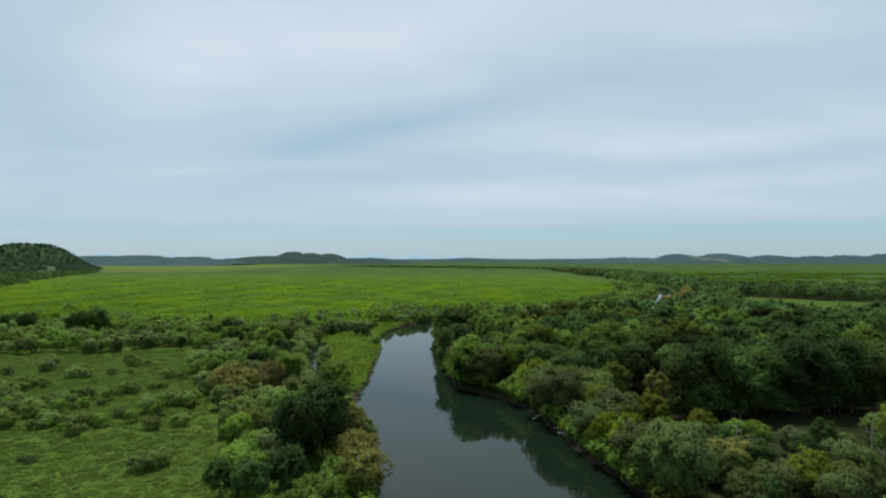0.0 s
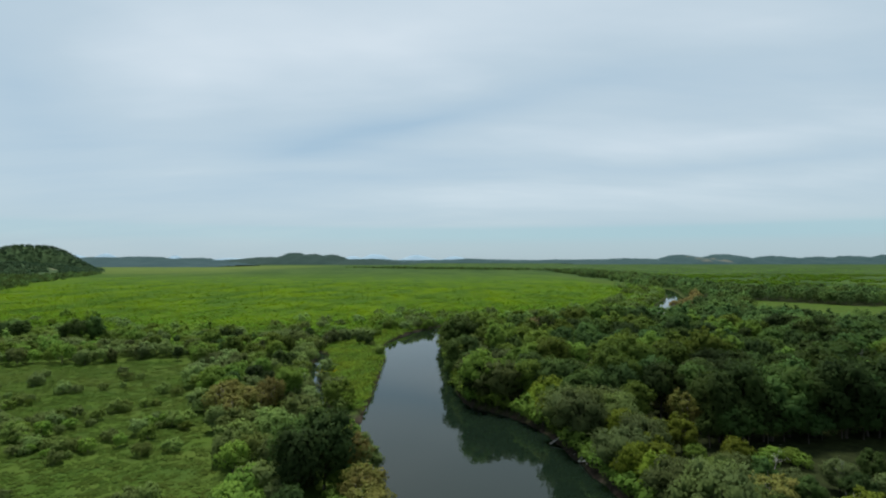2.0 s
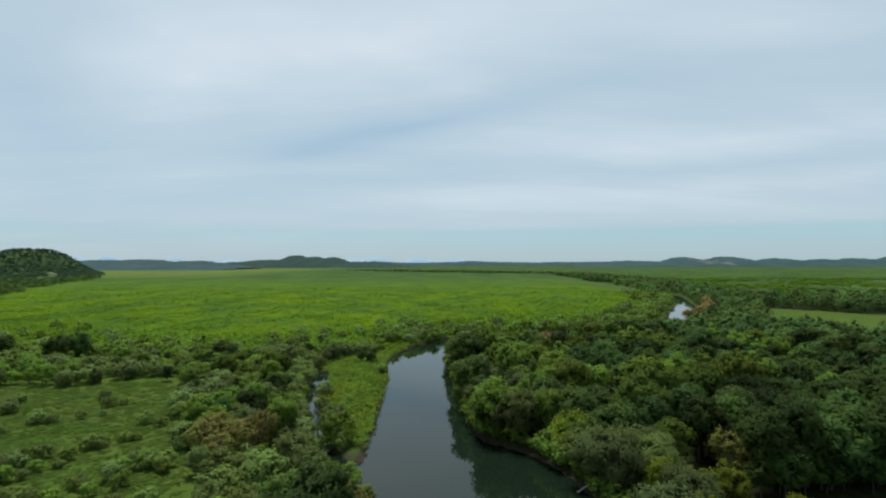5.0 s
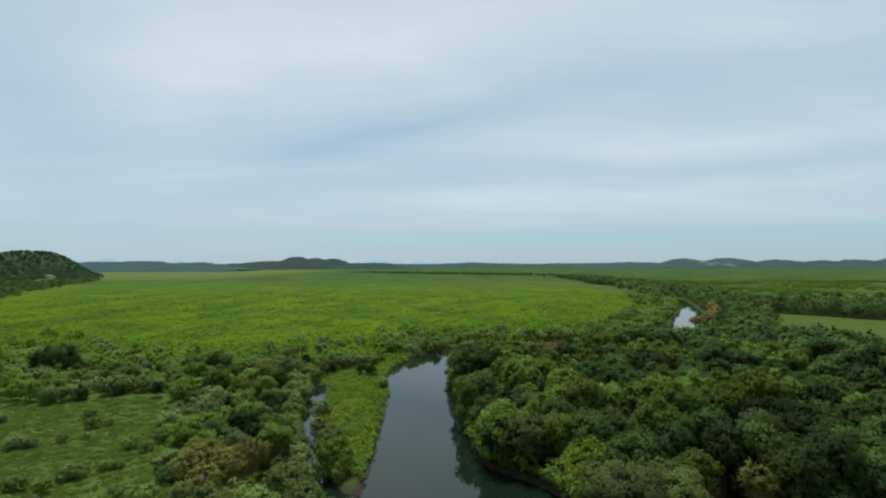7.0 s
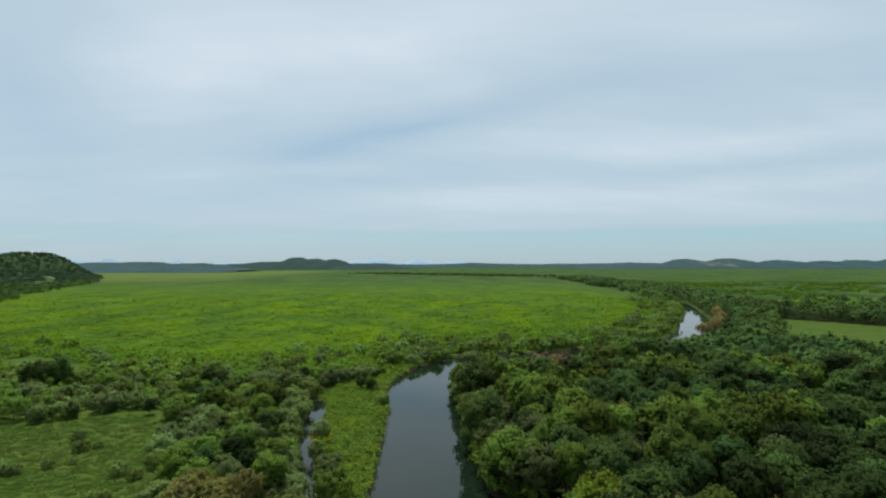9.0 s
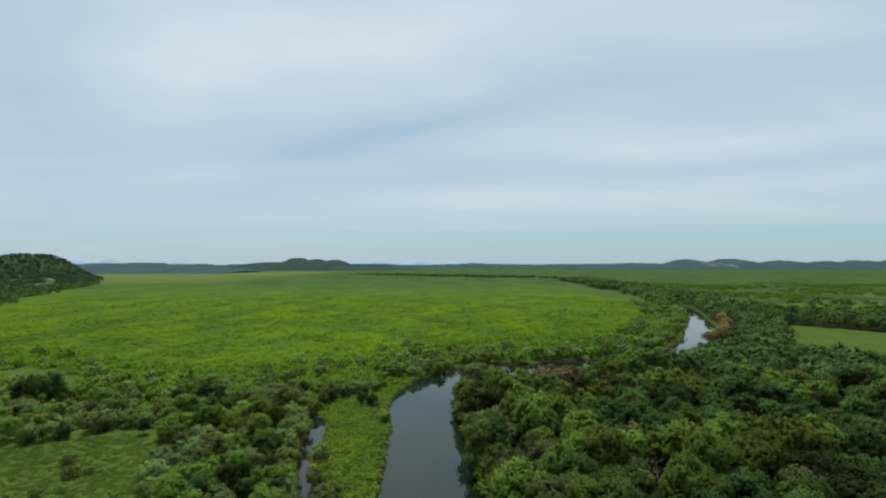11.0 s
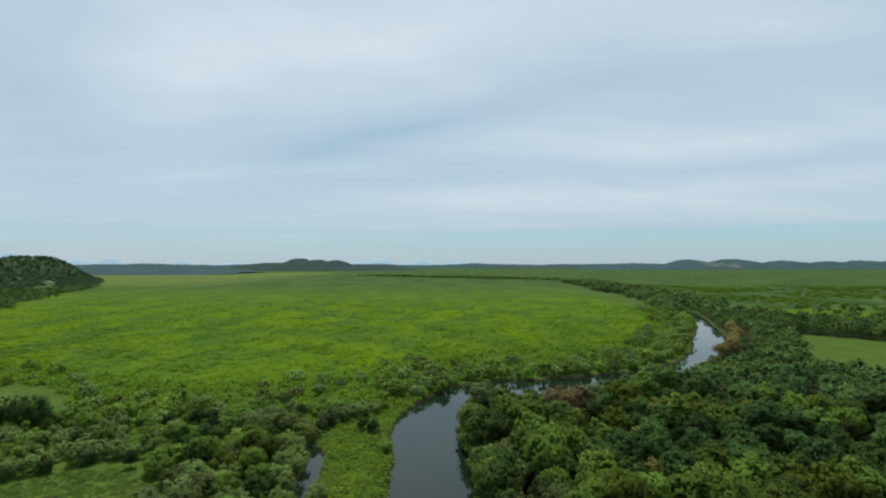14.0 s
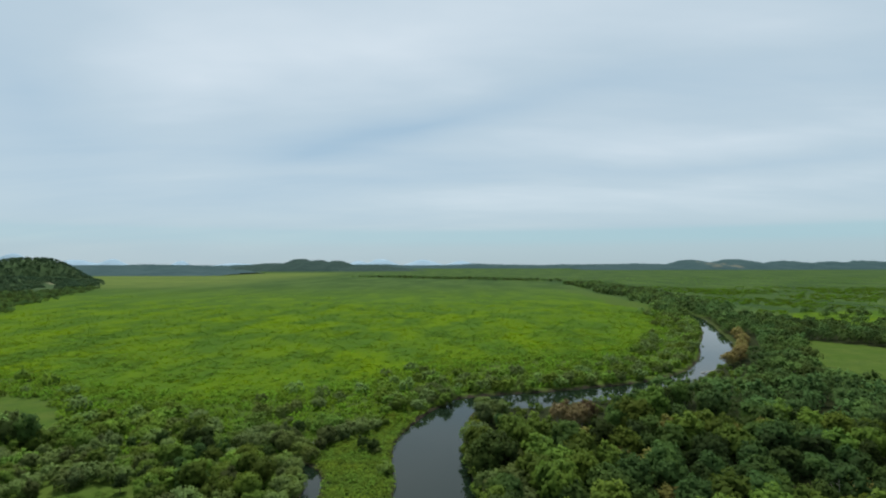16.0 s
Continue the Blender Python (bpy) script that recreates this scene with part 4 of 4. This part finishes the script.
x, y, rng = scattered(90, 330, 380, 1020, 9, 16)
line = np.interp(y, (380, 460, 580, 800, 1080, 1300), (185, 190, 214, 226, 236, 150))
keep = (np.abs(x - line - 10 * wobble(x, y, 40)) < np.interp(y, (380, 600, 1300), (26, 30, 24))) & (water_distance(x, y) > 2) & ~((y < 470) & (x > 200))
stuff("river_wood", "dark line of trees following the upper river", "wood", BLOB_TREES, x[keep], y[keep], 0.3 + 0 * x[keep], rng.uniform(0.8, 1.2, keep.sum()), WOODS, 2)

x, y, rng = scattered(180, 1500, 440, 1500, 9.5, 17, 0.9)
keep = (x < 0.86 * y + 60) & (x > np.interp(y, (440, 1080, 1500), (230, 260, 200)) + 10) & (rng.uniform(size=len(x)) < 0.8) & ~inside(CLEARINGS[1], x, y)
stuff("marsh_scrub", "low bright green scrub covering the eastern marsh", "scrub", SPREAD, x[keep], y[keep], 0 * x[keep], rng.uniform(0.8, 1.4, keep.sum()), MARSH, 3, rng.uniform(0.2, 0.7, keep.sum()))

x, y, rng = scattered(235, 900, 450, 900, 9.5, 46, 0.9)
keep = (x < 0.86 * y + 40) & (x > np.interp(y, (440, 900), (240, 262))) & (wobble(x, y * 0.6, 30, 4) + rng.normal(size=len(x)) * 0.25 > -0.1) & ~inside(CLEARINGS[1], x, y)
stuff("marsh_bushes", "soft green bushes spread over the eastern marsh", "scrub", FAR_SHRUBS, x[keep], y[keep], 0 * x[keep], rng.uniform(1.0, 2.0, keep.sum()), SCRUB, 16, rng.uniform(0.35, 0.8, keep.sum()))

x, y, rng = scattered(-330, 260, 1180, 1560, 12, 18)
line = np.interp(x, (-330, -184, -25, 135, 260), (1640, 1560, 1400, 1290, 1080))
keep = (np.abs(y - line - 20 * wobble(x, y, 60)) < 60) & (rng.uniform(size=len(x)) < 0.85)
stuff("belt_wood", "thin dark belt of trees across the far marsh", "wood", BLOB_TREES, x[keep], y[keep], 0 * x[keep], rng.uniform(0.8, 1.1, keep.sum()), WOODS, 4, rng.uniform(0.55, 1.0, keep.sum()))

x, y, rng = scattered(16, 150, -85, 66, 7.5, 29, 0.6)
keep = east_wood(x, y) & (water_distance(x, y) > 3) & ~in_view(x, y)
stuff("bank_wood", "green wood along the lower river", "wood", BLOB_TREES, x[keep], y[keep], 0.3 + 0 * x[keep], rng.uniform(0.7, 1.1, keep.sum()), WOODS, 14)
x, y, rng = scattered(-90, -8, -85, 60, 7.5, 30, 0.9)
keep = ~in_view(x, y) & (water_distance(x, y) > 1.5) & (rng.uniform(size=len(x)) < np.where(x > -22, 0.7, 0.16))
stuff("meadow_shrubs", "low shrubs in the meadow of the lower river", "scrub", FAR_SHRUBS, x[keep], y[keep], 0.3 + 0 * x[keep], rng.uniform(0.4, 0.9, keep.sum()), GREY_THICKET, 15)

# wood on the near hill and the bushes at its foot
x, y, rng = scattered(-1200, -600, 700, 1250, 6.4, 19, 0.7)
hz = west_hill_height(x, y)
keep = (hz > 0.6) & ~((np.abs(x + 0.737 * y) < 7.0) & (y > 800) & (y < 910)) & (rng.uniform(size=len(x)) < 0.95) & (np.abs(x) < 0.9 * y + 60)
stuff("hill_wood", "dark wood covering the steep hill", "wood", HILL_TREES, x[keep], y[keep], hz[keep] - 1.0, rng.uniform(0.7, 1.15, keep.sum()), HILLWOOD, 5, rng.uniform(0.6, 0.95, keep.sum()))
x, y, rng = scattered(-760, -260, 370, 900, 7, 20)
line = np.interp(y, (370, 440, 540, 700, 900), (-318, -355, -405, -490, -585))
keep = (x < line + 14 * wobble(x, y, 25)) & (x > line - 130) & (wobble(x, y, 33, 2) > -0.45) & (west_hill_height(x, y) < 3)
stuff("foothill_scrub", "dark bushes at the foot of the hill", "scrub", BLOB_TREES, x[keep], y[keep], 0.2 + 0 * x[keep], rng.uniform(0.4, 0.8, keep.sum()), WOODS, 6, rng.uniform(0.3, 0.75, keep.sum()))

# scrub between the thickets and the open plain, thinning out on it
x, y, rng = scattered(-420, 150, 150, 620, 3.1, 21, 0.8)
edge = np.interp(x, MARSH_EDGE[:, 0], MARSH_EDGE[:, 1])
dd = y - edge
keep = (water_distance(x, y) > 2.5) & ~inside(EAST, x, y) & (x < 140) & (np.hypot(x, y) > 150) & in_view(x, y, 60)
patchy = 0.5 + 0.5 * wobble(x, y, 19, 3)
keep &= rng.uniform(size=len(x)) < np.where(dd < 0, 0.95, 0.75 * np.exp(-np.maximum(dd, 0) / 34) + 0.004)
keep &= ~((dd < -60) & (y < 168)) & ~inside(np.array([(-135, 195), (-112, 182), (-94, 160), (-100, 156), (-118, 170), (-140, 182)], float), x, y)
s = rng.uniform(0.6, 1.35, len(x)) * np.where(dd > 10, 0.75, 1)
stuff("plain_scrub", "low green bushes along the edge of the open marsh", "scrub", LOW_SHRUBS, x[keep], y[keep], 0.3 + 0 * x[keep], s[keep], SCRUB, 7, s[keep] * np.where(dd[keep] > 8, 0.5, 0.9))

x, y, rng = scattered(-420, 150, 180, 700, 2.6, 27, 1.2)
edge = np.interp(x, MARSH_EDGE[:, 0], MARSH_EDGE[:, 1])
patchy = wobble(x, y * 0.6, 13, 3) + 0.8 * wobble(x, y * 0.5, 31, 6) + 0.9 * np.exp(-np.maximum(y - edge, 0) / 75)
keep = in_plain(x, y) & in_view(x, y, 20) & (water_distance(x, y) > 3) & (rng.uniform(size=len(x)) < np.clip((patchy - 0.25) * 0.7, 0, 0.7))
LOW_PATCH = [hummock_arrays(s, 12, 1.3, 0.9, 0.75) for s in range(94, 98)]
stuff("sweet_gale_patches", "darker green patches of low bushes on the open marsh", "scrub", LOW_PATCH, x[keep], y[keep], 0.35 + 0 * x[keep], rng.uniform(0.7, 1.5, keep.sum()), SCRUB, 12, rng.uniform(0.25, 0.55, keep.sum()))

x, y, rng = scattered(205, 345, 365, 480, 11, 28, 0.9)
keep = inside(CLEARINGS[1], x, y) & (rng.uniform(size=len(x)) < 0.5)
stuff("clearing_bushes", "scattered bushes in a pale forest clearing", "scrub", FAR_SHRUBS, x[keep], y[keep], 0.3 + 0 * x[keep], rng.uniform(0.8, 1.6, keep.sum()), WOODS, 13)

# ---------------------------------------------------------------- reeds, sedges and flowers
TUFTS = [hummock_arrays(s, 15, 0.62, 0.7, 0.28) for s in range(80, 85)]
WIDE_TUFTS = [hummock_arrays(s, 9, 2.0, 0.45, 1.1) for s in range(85, 89)]
x, y, rng = scattered(-45, -8, 74, 200, 0.62, 22, 0.9)
d = water_distance(x, y)
creek_edge = np.interp(y, (80, 88, 95, 102, 112, 121, 131, 142), (-17, -21, -23, -25, -28, -30, -31, -34))
keep = (inside(SPIT, x, y) | (x > creek_edge) & (y > 86) & (y < 148) | (d < 14) & (x < -9) & (y > 150) & (d < 25) & (x > -40)) & ~inside(EAST, x, y) & (d > 0.2)
z = ground_height(x[keep], y[keep])
clump = 0.5 + 0.5 * wobble(x[keep], y[keep], 1.5, 4)
stuff("reeds", "tall bright green reeds on the river spit", "reeds", TUFTS, x[keep], y[keep], z, rng.uniform(0.7, 1.25, keep.sum()), REED, 8, 0.35 + 1.7 * clump * rng.uniform(0.7, 1.1, keep.sum()))
x, y, rng = scattered(-135, -22, 38, 132, 1.0, 23, 0.9)
keep = inside(NEAR_MEADOW, x, y) & in_view(x, y, 8) & (rng.uniform(size=len(x)) < 0.9)
z = ground_height(x[keep], y[keep])
stuff("sedge_meadow", "uneven green sedge meadow", "grass", TUFTS, x[keep], y[keep], z, rng.uniform(1.0, 1.6, keep.sum()), SEDGE, 9, rng.uniform(0.06, 0.24, keep.sum()))
x, y, rng = scattered(-360, 160, 185, 560, 2.9, 24, 1.2)
keep = in_plain(x, y) & in_view(x, y, 20) & (rng.uniform(size=len(x)) < np.interp(y, (300, 560), (0.9, 0.15))) & (water_distance(x, y) > 3)
stuff("plain_reeds", "yellow-green reeds of the open plain", "reeds", WIDE_TUFTS, x[keep], y[keep], 0.35 + 0 * x[keep], rng.uniform(0.8, 1.3, keep.sum()), PLAIN_REED, 10, rng.uniform(0.4, 0.8, keep.sum()))
x, y, rng = scattered(-31, -20, 108, 122, 0.8, 25)
keep = np.hypot(x + 25.2, (y - 115) * 0.6) < 1.9
stuff("yellow_flowers", "patch of yellow flowers among the reeds", "flowers", TUFTS, x[keep], y[keep], 0.7 + 0 * x[keep], rng.uniform(0.8, 1.2, keep.sum()), FLOWER, 11)

# ---------------------------------------------------------------- driftwood and fallen trees
def fallen(seed, px, py, pz, lean, turn, size, label):
    top = tagged(new("driftwood"), label, "driftwood", "driftwood")
    part("log", trunk_arrays(seed, 5.5, 0.13, 6, 1.5, foot=0.3, twigs=3), DEADWOOD, top)
    top.matrix_world = pose(px, ground_y(py), pz, lean, 0, turn) @ Matrix.Scale(size, 4)


fallen(61, 14.8, 64.5, 0.25, 82, 150, 0.8, "bleached fallen branch lying on the muddy bank")
fallen(62, 15.8, 60.5, 0.25, 80, 70, 0.7, "bleached fallen branch lying on the muddy bank")
fallen(63, 12.2, 71.5, 0.3, 74, 120, 0.75, "bleached fallen branch lying on the muddy bank")
for seed, px, py, turn, lean, size in ((71, 14.3, 67.4, 100, 78, 0.9), (72, 14.5, 66.0, 150, 84, 1.0), (73, 15.0, 64.2, 60, 80, 0.95), (74, 15.6, 62.4, 120, 76, 0.85), (75, 14.2, 65.2, 20, 70, 0.8)):
    fallen(seed, px, py, 0.3, lean, turn, size, "bleached fallen branch lying on the muddy bank")
fallen(64, 86, 232, 0.2, 70, 60, 1.5, "pale fallen tree at the river's edge")
fallen(65, -20.5, 86, 0.2, 76, 200, 0.8, "dark-stained branch across the creek mouth")
for px, py, turn in ((-33, 149, 20), (-34.5, 150, 80)):
    c = snag(66 + turn)
    c.matrix_world = pose(px, py, 0.5, 0, 0, turn) @ Matrix.Scale(0.5, 4)
